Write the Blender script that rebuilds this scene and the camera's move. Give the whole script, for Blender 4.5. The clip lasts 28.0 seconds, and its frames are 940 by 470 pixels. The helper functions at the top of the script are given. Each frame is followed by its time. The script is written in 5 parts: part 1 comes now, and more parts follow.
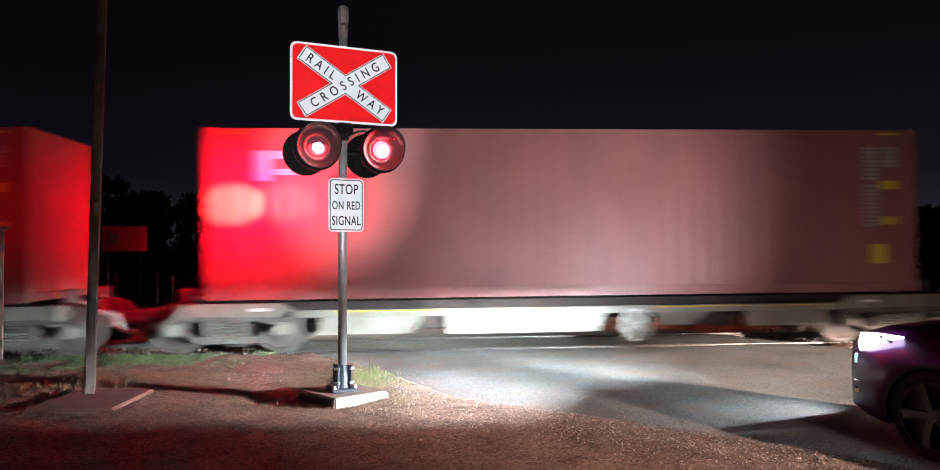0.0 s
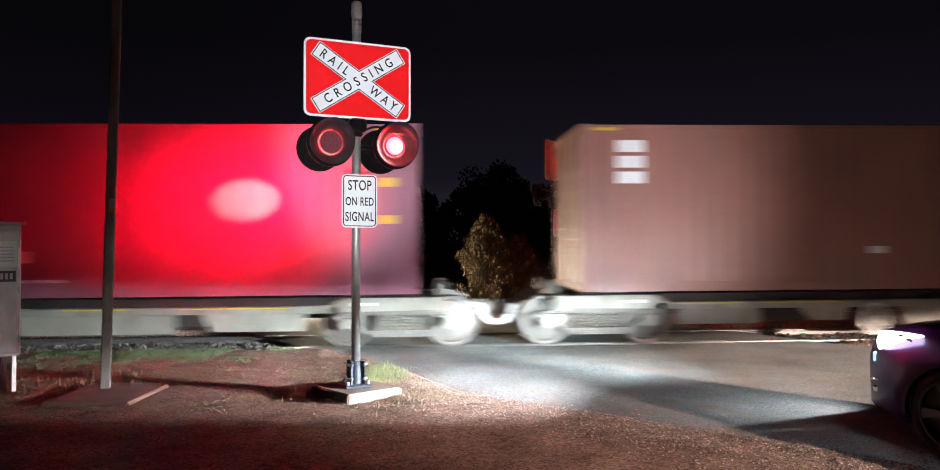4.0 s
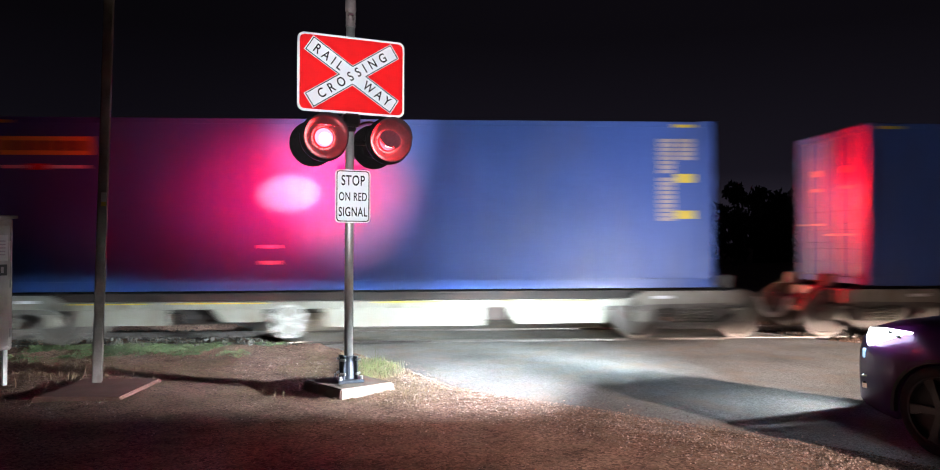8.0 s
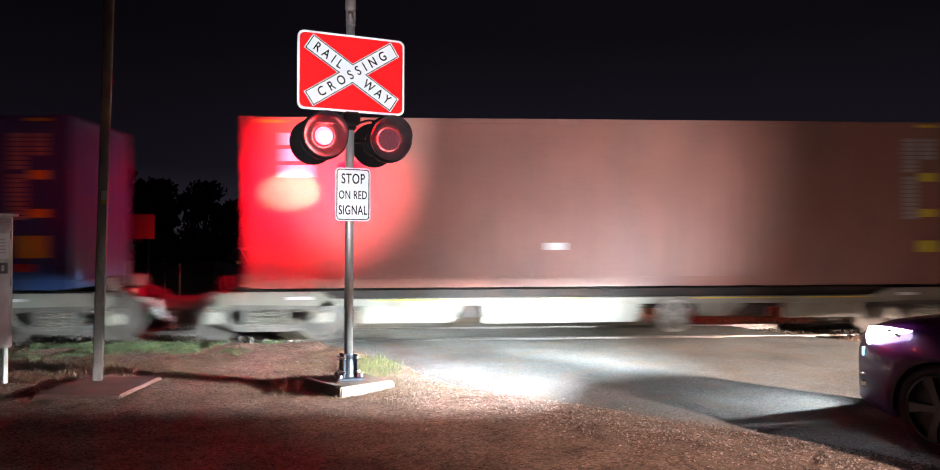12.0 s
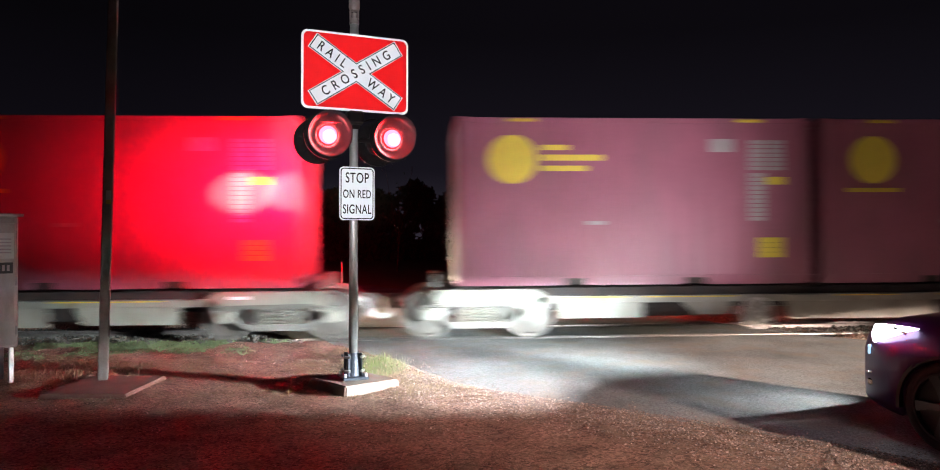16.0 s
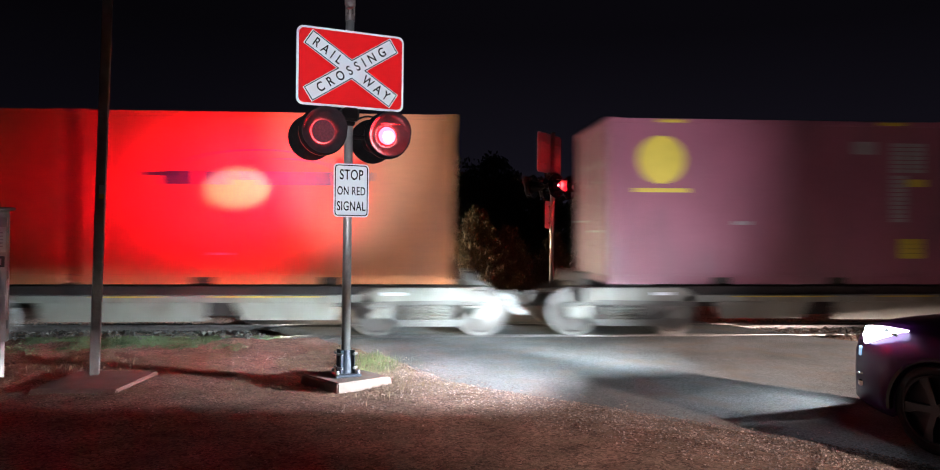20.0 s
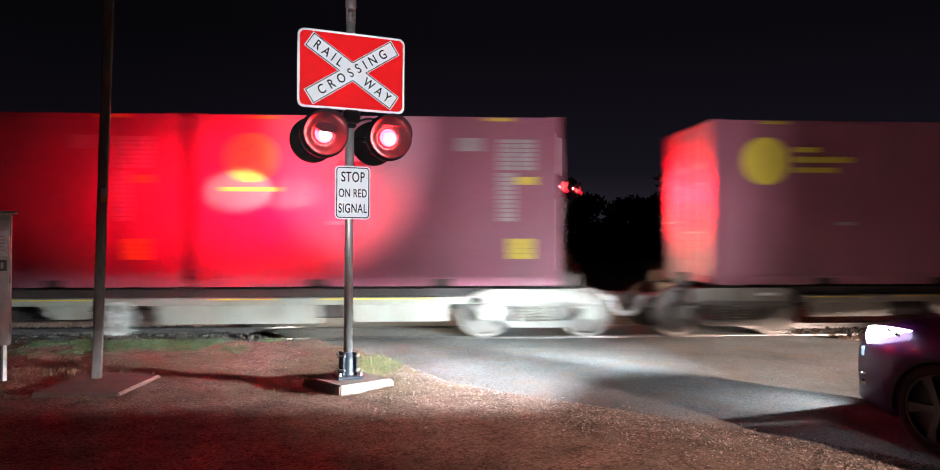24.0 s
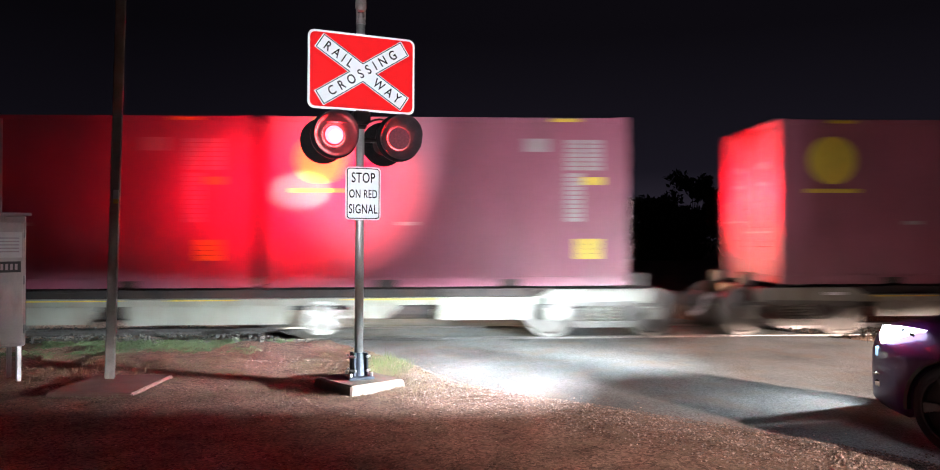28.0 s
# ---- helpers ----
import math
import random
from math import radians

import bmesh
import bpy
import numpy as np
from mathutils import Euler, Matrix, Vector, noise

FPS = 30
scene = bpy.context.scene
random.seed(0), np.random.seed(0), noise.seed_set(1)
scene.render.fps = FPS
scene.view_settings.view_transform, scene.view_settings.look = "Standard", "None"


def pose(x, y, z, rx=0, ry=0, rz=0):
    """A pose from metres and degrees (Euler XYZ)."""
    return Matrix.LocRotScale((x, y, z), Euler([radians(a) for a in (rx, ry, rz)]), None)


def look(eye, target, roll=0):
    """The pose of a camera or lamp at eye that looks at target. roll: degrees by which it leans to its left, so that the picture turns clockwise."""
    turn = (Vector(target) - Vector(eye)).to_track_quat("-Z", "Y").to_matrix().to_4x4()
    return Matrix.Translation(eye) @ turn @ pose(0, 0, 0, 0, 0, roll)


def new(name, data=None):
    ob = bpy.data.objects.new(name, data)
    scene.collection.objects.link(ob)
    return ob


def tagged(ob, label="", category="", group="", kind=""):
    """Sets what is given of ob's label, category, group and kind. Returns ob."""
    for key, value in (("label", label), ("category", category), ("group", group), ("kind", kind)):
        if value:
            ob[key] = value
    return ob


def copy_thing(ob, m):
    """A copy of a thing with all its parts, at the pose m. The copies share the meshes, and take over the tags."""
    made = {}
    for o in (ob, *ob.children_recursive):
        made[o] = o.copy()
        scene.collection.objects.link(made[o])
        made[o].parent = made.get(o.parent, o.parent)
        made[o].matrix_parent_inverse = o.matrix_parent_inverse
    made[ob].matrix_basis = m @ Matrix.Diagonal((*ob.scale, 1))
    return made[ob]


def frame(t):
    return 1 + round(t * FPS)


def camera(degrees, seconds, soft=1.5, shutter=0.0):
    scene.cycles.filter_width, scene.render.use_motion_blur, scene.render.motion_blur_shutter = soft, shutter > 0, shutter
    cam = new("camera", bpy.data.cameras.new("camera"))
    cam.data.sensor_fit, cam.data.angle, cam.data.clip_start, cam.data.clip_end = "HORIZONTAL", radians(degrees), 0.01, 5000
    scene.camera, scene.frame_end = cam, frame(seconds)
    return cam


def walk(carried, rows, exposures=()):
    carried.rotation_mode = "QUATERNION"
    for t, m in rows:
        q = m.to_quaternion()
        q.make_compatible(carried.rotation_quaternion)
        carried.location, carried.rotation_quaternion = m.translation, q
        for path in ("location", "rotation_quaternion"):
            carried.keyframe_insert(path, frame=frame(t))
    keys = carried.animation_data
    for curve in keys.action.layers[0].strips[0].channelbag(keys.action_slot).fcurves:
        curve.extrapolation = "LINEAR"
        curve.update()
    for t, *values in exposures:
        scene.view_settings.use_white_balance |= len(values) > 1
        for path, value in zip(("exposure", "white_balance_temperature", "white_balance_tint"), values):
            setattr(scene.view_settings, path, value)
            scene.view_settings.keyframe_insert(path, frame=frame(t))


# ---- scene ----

EYE = Vector((0.0, 0.0, 1.72))


def aim(yaw, pitch, roll, dx=0.0, dy=0.0, dz=0.0):
    """A hand-held camera near EYE: degrees of yaw (to the left), pitch (up) and roll."""
    turn = pose(0, 0, 0, 0, 0, yaw) @ pose(0, 0, 0, pitch) @ pose(0, 0, 0, 0, roll) @ pose(0, 0, 0, 90)
    return Matrix.Translation(EYE + Vector((dx, dy, dz))) @ turn


cam = camera(64.5, 28.0, soft=1.0, shutter=0.75)
walk(cam, [
    (0, aim(-4.335, 1.134, 0.070, 0.003, -0.016, -0.001)),
    (0.5, aim(-4.298, 1.106, 0.037, -0.001, -0.015, 0.000)),
    (1, aim(-4.040, 1.076, 0.126, 0.002, -0.006, 0.002)),
    (1.5, aim(-3.768, 1.083, 0.124, -0.000, -0.015, 0.001)),
    (2, aim(-3.522, 1.085, 0.152, -0.001, -0.012, 0.001)),
    (2.5, aim(-3.396, 1.031, 0.104, -0.004, -0.008, 0.000)),
    (3, aim(-3.353, 1.028, 0.046, -0.002, -0.007, -0.002)),
    (3.5, aim(-3.341, 0.890, -0.002, -0.001, 0.018, 0.004)),
    (5.5, aim(-3.473, 0.750, -0.194, -0.002, -0.003, 0.005)),
    (6, aim(-3.648, 0.725, -0.221, -0.005, -0.003, 0.000)),
    (6.5, aim(-3.711, 0.654, -0.192, -0.004, -0.000, 0.002)),
    (7, aim(-3.782, 0.619, -0.172, -0.004, -0.003, 0.001)),
    (7.5, aim(-3.795, 0.541, -0.240, -0.002, -0.002, 0.005)),
    (8, aim(-3.866, 0.488, -0.272, -0.002, 0.002, 0.003)),
    (8.5, aim(-3.877, 0.501, -0.291, -0.001, -0.001, 0.002)),
    (9, aim(-3.942, 0.429, -0.319, -0.003, 0.001, 0.003)),
    (9.5, aim(-3.962, 0.412, -0.381, -0.002, -0.011, 0.001)),
    (10, aim(-3.978, 0.406, -0.384, -0.003, -0.003, -0.002)),
    (10.5, aim(-3.919, 0.384, -0.345, -0.004, -0.004, -0.002)),
    (11, aim(-3.935, 0.350, -0.331, -0.001, -0.001, 0.000)),
    (11.5, aim(-3.970, 0.357, -0.377, -0.003, -0.005, -0.003)),
    (12, aim(-3.844, 0.336, -0.293, 0.002, -0.006, 0.006)),
    (12.5, aim(-3.840, 0.375, -0.341, -0.003, -0.003, 0.002)),
    (14.5, aim(-3.612, 0.429, -0.194, -0.004, -0.002, -0.002)),
    (15, aim(-3.598, 0.370, -0.206, -0.002, -0.009, 0.003)),
    (15.5, aim(-3.582, 0.336, -0.210, -0.001, -0.003, -0.000)),
    (16, aim(-3.562, 0.270, -0.160, -0.004, 0.001, 0.002)),
    (16.5, aim(-3.530, 0.239, -0.164, 0.000, -0.015, 0.001)),
    (17, aim(-3.531, 0.282, -0.147, -0.001, -0.002, 0.000)),
    (17.5, aim(-3.544, 0.233, -0.156, -0.006, -0.004, 0.000)),
    (18, aim(-3.527, 0.175, -0.169, -0.002, -0.022, 0.001)),
    (18.5, aim(-3.581, 0.219, -0.224, -0.001, 0.003, 0.000)),
    (19, aim(-3.649, 0.220, -0.393, -0.004, 0.002, -0.001)),
    (19.5, aim(-3.871, 0.138, -0.609, -0.003, -0.001, 0.001)),
    (20, aim(-4.000, 0.138, -0.700, 0.000, 0.000, -0.000)),
    (20.5, aim(-4.119, 0.144, -0.787, -0.002, -0.005, -0.004)),
    (21, aim(-4.286, 0.111, -0.778, 0.000, -0.023, -0.000)),
    (21.5, aim(-4.323, 0.085, -0.731, 0.002, -0.009, -0.001)),
    (23.5, aim(-3.988, 0.224, -0.466, -0.003, -0.011, 0.000)),
    (24, aim(-3.889, 0.251, -0.446, -0.002, 0.000, 0.002)),
    (24.5, aim(-3.680, 0.295, -0.435, -0.002, -0.002, 0.004)),
    (25, aim(-3.621, 0.444, -0.401, -0.004, -0.006, 0.001)),
    (25.5, aim(-3.553, 0.431, -0.447, -0.003, -0.007, -0.000)),
    (26, aim(-3.393, 0.428, -0.389, -0.004, 0.001, 0.003)),
    (26.5, aim(-3.365, 0.416, -0.356, -0.007, 0.003, 0.000)),
    (27, aim(-3.221, 0.403, -0.361, -0.004, -0.005, 0.001)),
    (27.5, aim(-3.168, 0.353, -0.308, -0.002, 0.001, 0.000)),
    (28, aim(-3.103, 0.287, -0.293, -0.003, 0.003, 0.000)),
], exposures=[
    (0, 0.0, 6200, 10), (1, 0.05, 6200, 10), (3, 0.0, 6200, 10), (6, 0.05, 6300, 10), (7, 0.05, 6000, 10), (8, 0.1, 6200, 10), (9, 0.3, 6500, 10), (10, 0.3, 7200, 10),
    (11, 0.15, 6700, 10), (12, 0.3, 6300, 10), (15, 0.3, 6200, 10), (16, 0.05, 6300, 10), (17, 0.1, 6200, 10), (18, 0.05, 6900, 10), (19, 0.1, 6500, 10), (20, -0.35, 5900, 10), (21, -0.1, 6400, 10),
    (24, -0.1, 6200, 10), (25, -0.05, 6200, 10), (26, 0.15, 6800, 10), (27, 0.3, 7300, 10), (28, 0.2, 6100, 10)])

# ---- night sky, car lights, exposure ----
world = bpy.data.worlds.new("night_sky")
scene.world = world
world.use_nodes = True
_n, _l = world.node_tree.nodes, world.node_tree.links
_n.clear()
_tc = _n.new("ShaderNodeTexCoord")
_sep = _n.new("ShaderNodeSeparateXYZ")
_ramp = _n.new("ShaderNodeValToRGB")
_bg = _n.new("ShaderNodeBackground")
_out = _n.new("ShaderNodeOutputWorld")
_l.new(_tc.outputs["Generated"], _sep.inputs[0])
_l.new(_sep.outputs["Z"], _ramp.inputs[0])
_l.new(_ramp.outputs[0], _bg.inputs[0])
_l.new(_bg.outputs[0], _out.inputs[0])
_e = _ramp.color_ramp.elements
_e[0].position, _e[0].color = 0.0, (0.026, 0.021, 0.030, 1)
_e[1].position, _e[1].color = 0.26, (0.0034, 0.0027, 0.0040, 1)
_m = _e.new(0.09)
_m.color = (0.0080, 0.0066, 0.0104, 1)
# the last dusk lies beyond the track to the right of the signal; away from it the sky is darker
_dusk = _n.new("ShaderNodeVectorMath")
_dusk.operation = "DOT_PRODUCT"
_dusk.inputs[1].default_value = (0.32, 0.947, 0.0)
_l.new(_tc.outputs["Generated"], _dusk.inputs[0])
_side = _n.new("ShaderNodeMapRange")
_side.interpolation_type = "SMOOTHSTEP"
_side.inputs["From Min"].default_value, _side.inputs["From Max"].default_value = 0.72, 1.0
_side.inputs["To Min"].default_value, _side.inputs["To Max"].default_value = 0.6, 1.0
_l.new(_dusk.outputs["Value"], _side.inputs["Value"])
_l.new(_side.outputs[0], _bg.inputs[1])


def spot(name, eye, target, watts, colour, cone, blend=1.0, size=0.06):
    lamp = bpy.data.lights.new(name, "SPOT")
    lamp.energy, lamp.color = watts, colour
    lamp.spot_size, lamp.spot_blend, lamp.shadow_soft_size = radians(cone), blend, size
    ob = new(name, lamp)
    ob.matrix_world = look(eye, target)
    return ob


CAR_HEADING = 20.0
CAR_AT = Vector((5.42, 4.66, 0.03))
CAR_POSE = pose(CAR_AT.x, CAR_AT.y, CAR_AT.z, 0, 0, 90 + CAR_HEADING)
# the waiting car's low beams, cut off below by added shields, and the softer spill over the cut-off
for side in (-1, 1):
    spot("low_beam", CAR_POSE @ Vector((2.34, 0.25 * side, 0.80)), (-0.2 - 1.0 * side, 12.3, 1.6), 9400 + 1300 * side, (0.84, 0.97, 1.0), 63, 1.0, 0.0025)
spot("beam_spill", CAR_POSE @ Vector((2.34, 0.0, 0.84)), (2.5, 12.4, 2.6), 1350, (0.98, 0.96, 1.0), 82, 1.0, 0.004)
# the faint near-field light of the lamps, cut above and below by an added shield
spot("near_beam", CAR_POSE @ Vector((2.36, 0.0, 0.70)), (0.6, 10.4, 0.2), 260, (0.90, 0.97, 1.0), 120, 1.0, 0.004)
# the wide side light of the lamps along the verge, let out by an added flat slit
SIDE_LAMP = look(CAR_POSE @ Vector((2.30, 0.66, 0.80)), (-3.4, 10.9, 0.80))
spot("side_beam", SIDE_LAMP.translation, (-3.4, 10.9, 0.30), 9800, (0.97, 0.97, 1.0), 50, 1.0, 0.0012)
spot("flank_beam", SIDE_LAMP.translation, (-5.1, 8.85, 1.0), 4600, (1.0, 0.95, 0.93), 16, 1.0, 0.03)
# the oncoming car's lights beyond the track
FAR_CAR_POSE = pose(-4.97, 23.6, 0, 0, 0, -60)
spot("oncoming_beam", FAR_CAR_POSE @ Vector((2.25, 0.0, 0.66)), (2.2, 17.5, 0.9), 6000, (1.0, 0.80, 0.55), 105, 0.9, 0.05)
# an unseen fill light behind the onlooker, and unseen warm lamps beside the queue
UNSEEN_CAR_POSE = pose(1.0, -8.5, 0, 0, 0, 100)
# added narrow beam, in place of the signs' own retroreflection
spot("sign_fill_beam", (0.56, -6.0, 0.86), (-0.8, 8.7, 3.05), 8700, (1.0, 0.95, 0.95), 16, 0.75, 0.08).scale.x = 0.6
# stand-ins for the warm light on road and gravel; the fixtures are made up
WARM_FILLS = ((Vector((15.0, -4.0, 3.2)), Vector((4.7, 10.7, 0.0)), 72000, 36, -0.127), (Vector((9.8, -4.9, 3.4)), Vector((2.9, 5.9, 0.0)), 16000, 25, -0.163))
for eye, target, watts, cone, cut in WARM_FILLS:
    spot("warm_fill_beam", eye, target, watts, (1.0, 0.77, 0.65), cone, 1.0, 0.008)

# ---- materials ----


def material(name, colour, rough=0.6, metal=0.0, scale=6.0, vary=0.25, fine=60.0, bump=0.15, dirt=None, dirt_amount=0.35, spec=0.5, coat=0.0, per_object=0.0, grain=None, island=0.0):
    """Painted or raw surface: base colour varied at two scales, optional dirt, fine relief."""
    m = bpy.data.materials.new(name)
    m.use_nodes = True
    n, l = m.node_tree.nodes, m.node_tree.links
    b = n["Principled BSDF"]
    b.inputs["Roughness"].default_value, b.inputs["Metallic"].default_value = rough, metal
    b.inputs["Specular IOR Level"].default_value = spec
    b.inputs["Coat Weight"].default_value = coat
    tc = n.new("ShaderNodeTexCoord")
    big, small = n.new("ShaderNodeTexNoise"), n.new("ShaderNodeTexNoise")
    big.inputs["Scale"].default_value, small.inputs["Scale"].default_value = scale, fine
    big.inputs["Detail"].default_value, small.inputs["Detail"].default_value = 5, 3
    for q in (big, small):
        l.new(tc.outputs["Object"], q.inputs["Vector"])
    mixv = n.new("ShaderNodeMath")
    mixv.operation = "MULTIPLY_ADD"
    l.new(small.outputs[0], mixv.inputs[0])
    mixv.inputs[1].default_value = 0.5
    l.new(big.outputs[0], mixv.inputs[2])
    ramp = n.new("ShaderNodeMapRange")
    ramp.inputs["From Min"].default_value, ramp.inputs["From Max"].default_value = 0.45, 1.05
    ramp.inputs["To Min"].default_value, ramp.inputs["To Max"].default_value = 1 - vary, 1 + vary
    l.new(mixv.outputs[0], ramp.inputs["Value"])
    val = ramp.outputs[0]
    if per_object:
        info = n.new("ShaderNodeObjectInfo")
        r2 = n.new("ShaderNodeMapRange")
        r2.inputs["To Min"].default_value, r2.inputs["To Max"].default_value = 1 - per_object, 1 + per_object
        l.new(info.outputs["Random"], r2.inputs["Value"])
        mm = n.new("ShaderNodeMath")
        mm.operation = "MULTIPLY"
        l.new(val, mm.inputs[0]), l.new(r2.outputs[0], mm.inputs[1])
        val = mm.outputs[0]
    if island:
        # each loose piece has its own tone, most of them dull
        geo = n.new("ShaderNodeNewGeometry")
        sq = n.new("ShaderNodeMath")
        sq.operation = "POWER"
        sq.inputs[1].default_value = 3.0
        l.new(geo.outputs["Random Per Island"], sq.inputs[0])
        im = n.new("ShaderNodeMapRange")
        im.inputs["To Min"].default_value, im.inputs["To Max"].default_value = 1 - 0.55 * island, 1 + 1.3 * island
        l.new(sq.outputs[0], im.inputs["Value"])
        ix = n.new("ShaderNodeMath")
        ix.operation = "MULTIPLY"
        l.new(val, ix.inputs[0]), l.new(im.outputs[0], ix.inputs[1])
        val = ix.outputs[0]
    cells = None
    if grain:
        # small stones of their own tone, and their relief
        cells = n.new("ShaderNodeTexVoronoi")
        cells.inputs["Scale"].default_value = grain[0]
        l.new(tc.outputs["Object"], cells.inputs["Vector"])
        tone = n.new("ShaderNodeSeparateXYZ")
        l.new(cells.outputs["Color"], tone.inputs[0])
        g2 = n.new("ShaderNodeMapRange")
        g2.inputs["To Min"].default_value, g2.inputs["To Max"].default_value = 1 - grain[1], 1 + grain[1]
        l.new(tone.outputs[0], g2.inputs["Value"])
        gm = n.new("ShaderNodeMath")
        gm.operation = "MULTIPLY"
        l.new(val, gm.inputs[0]), l.new(g2.outputs[0], gm.inputs[1])
        val = gm.outputs[0]
    mul = n.new("ShaderNodeVectorMath")
    mul.operation = "SCALE"
    mul.inputs[0].default_value = colour
    l.new(val, mul.inputs["Scale"])
    col = mul.outputs[0]
    if dirt:
        dn = n.new("ShaderNodeTexNoise")
        dn.inputs["Scale"].default_value, dn.inputs["Detail"].default_value = scale * 2.3, 8
        mp = n.new("ShaderNodeMapping")
        mp.inputs["Scale"].default_value = (1, 1, 0.35)
        l.new(tc.outputs["Object"], mp.inputs[0]), l.new(mp.outputs[0], dn.inputs["Vector"])
        dr = n.new("ShaderNodeMapRange")
        dr.inputs["From Min"].default_value, dr.inputs["From Max"].default_value = 0.48, 0.72
        dr.inputs["To Max"].default_value = dirt_amount
        l.new(dn.outputs[0], dr.inputs["Value"])
        mx = n.new("ShaderNodeMix")
        mx.data_type = "RGBA"
        l.new(dr.outputs[0], mx.inputs["Factor"]), l.new(col, mx.inputs["A"])
        mx.inputs["B"].default_value = (*dirt, 1)
        col = mx.outputs["Result"]
    l.new(col, b.inputs["Base Color"])
    if bump:
        bp = n.new("ShaderNodeBump")
        bp.inputs["Strength"].default_value, bp.inputs["Distance"].default_value = bump, 0.01
        height = mixv.outputs[0]
        if grain:
            hm = n.new("ShaderNodeMath")
            hm.operation = "MULTIPLY_ADD"
            l.new(cells.outputs["Distance"], hm.inputs[0])
            hm.inputs[1].default_value = -grain[2]
            l.new(mixv.outputs[0], hm.inputs[2])
            height = hm.outputs[0]
        l.new(height, bp.inputs["Height"])
        l.new(bp.outputs[0], b.inputs["Normal"])
    return m


def glow(name, colour, strength):
    m = bpy.data.materials.new(name)
    m.use_nodes = True
    b = m.node_tree.nodes["Principled BSDF"]
    b.inputs["Base Color"].default_value = (*colour, 1)
    b.inputs["Emission Color"].default_value = (*colour, 1)
    b.inputs["Emission Strength"].default_value = strength
    return m


def glass(name, colour, rough=0.03):
    m = bpy.data.materials.new(name)
    m.use_nodes = True
    b = m.node_tree.nodes["Principled BSDF"]
    b.inputs["Base Color"].default_value = (*colour, 1)
    b.inputs["Roughness"].default_value = rough
    b.inputs["Transmission Weight"].default_value = 1.0
    b.inputs["IOR"].default_value = 1.45
    return m


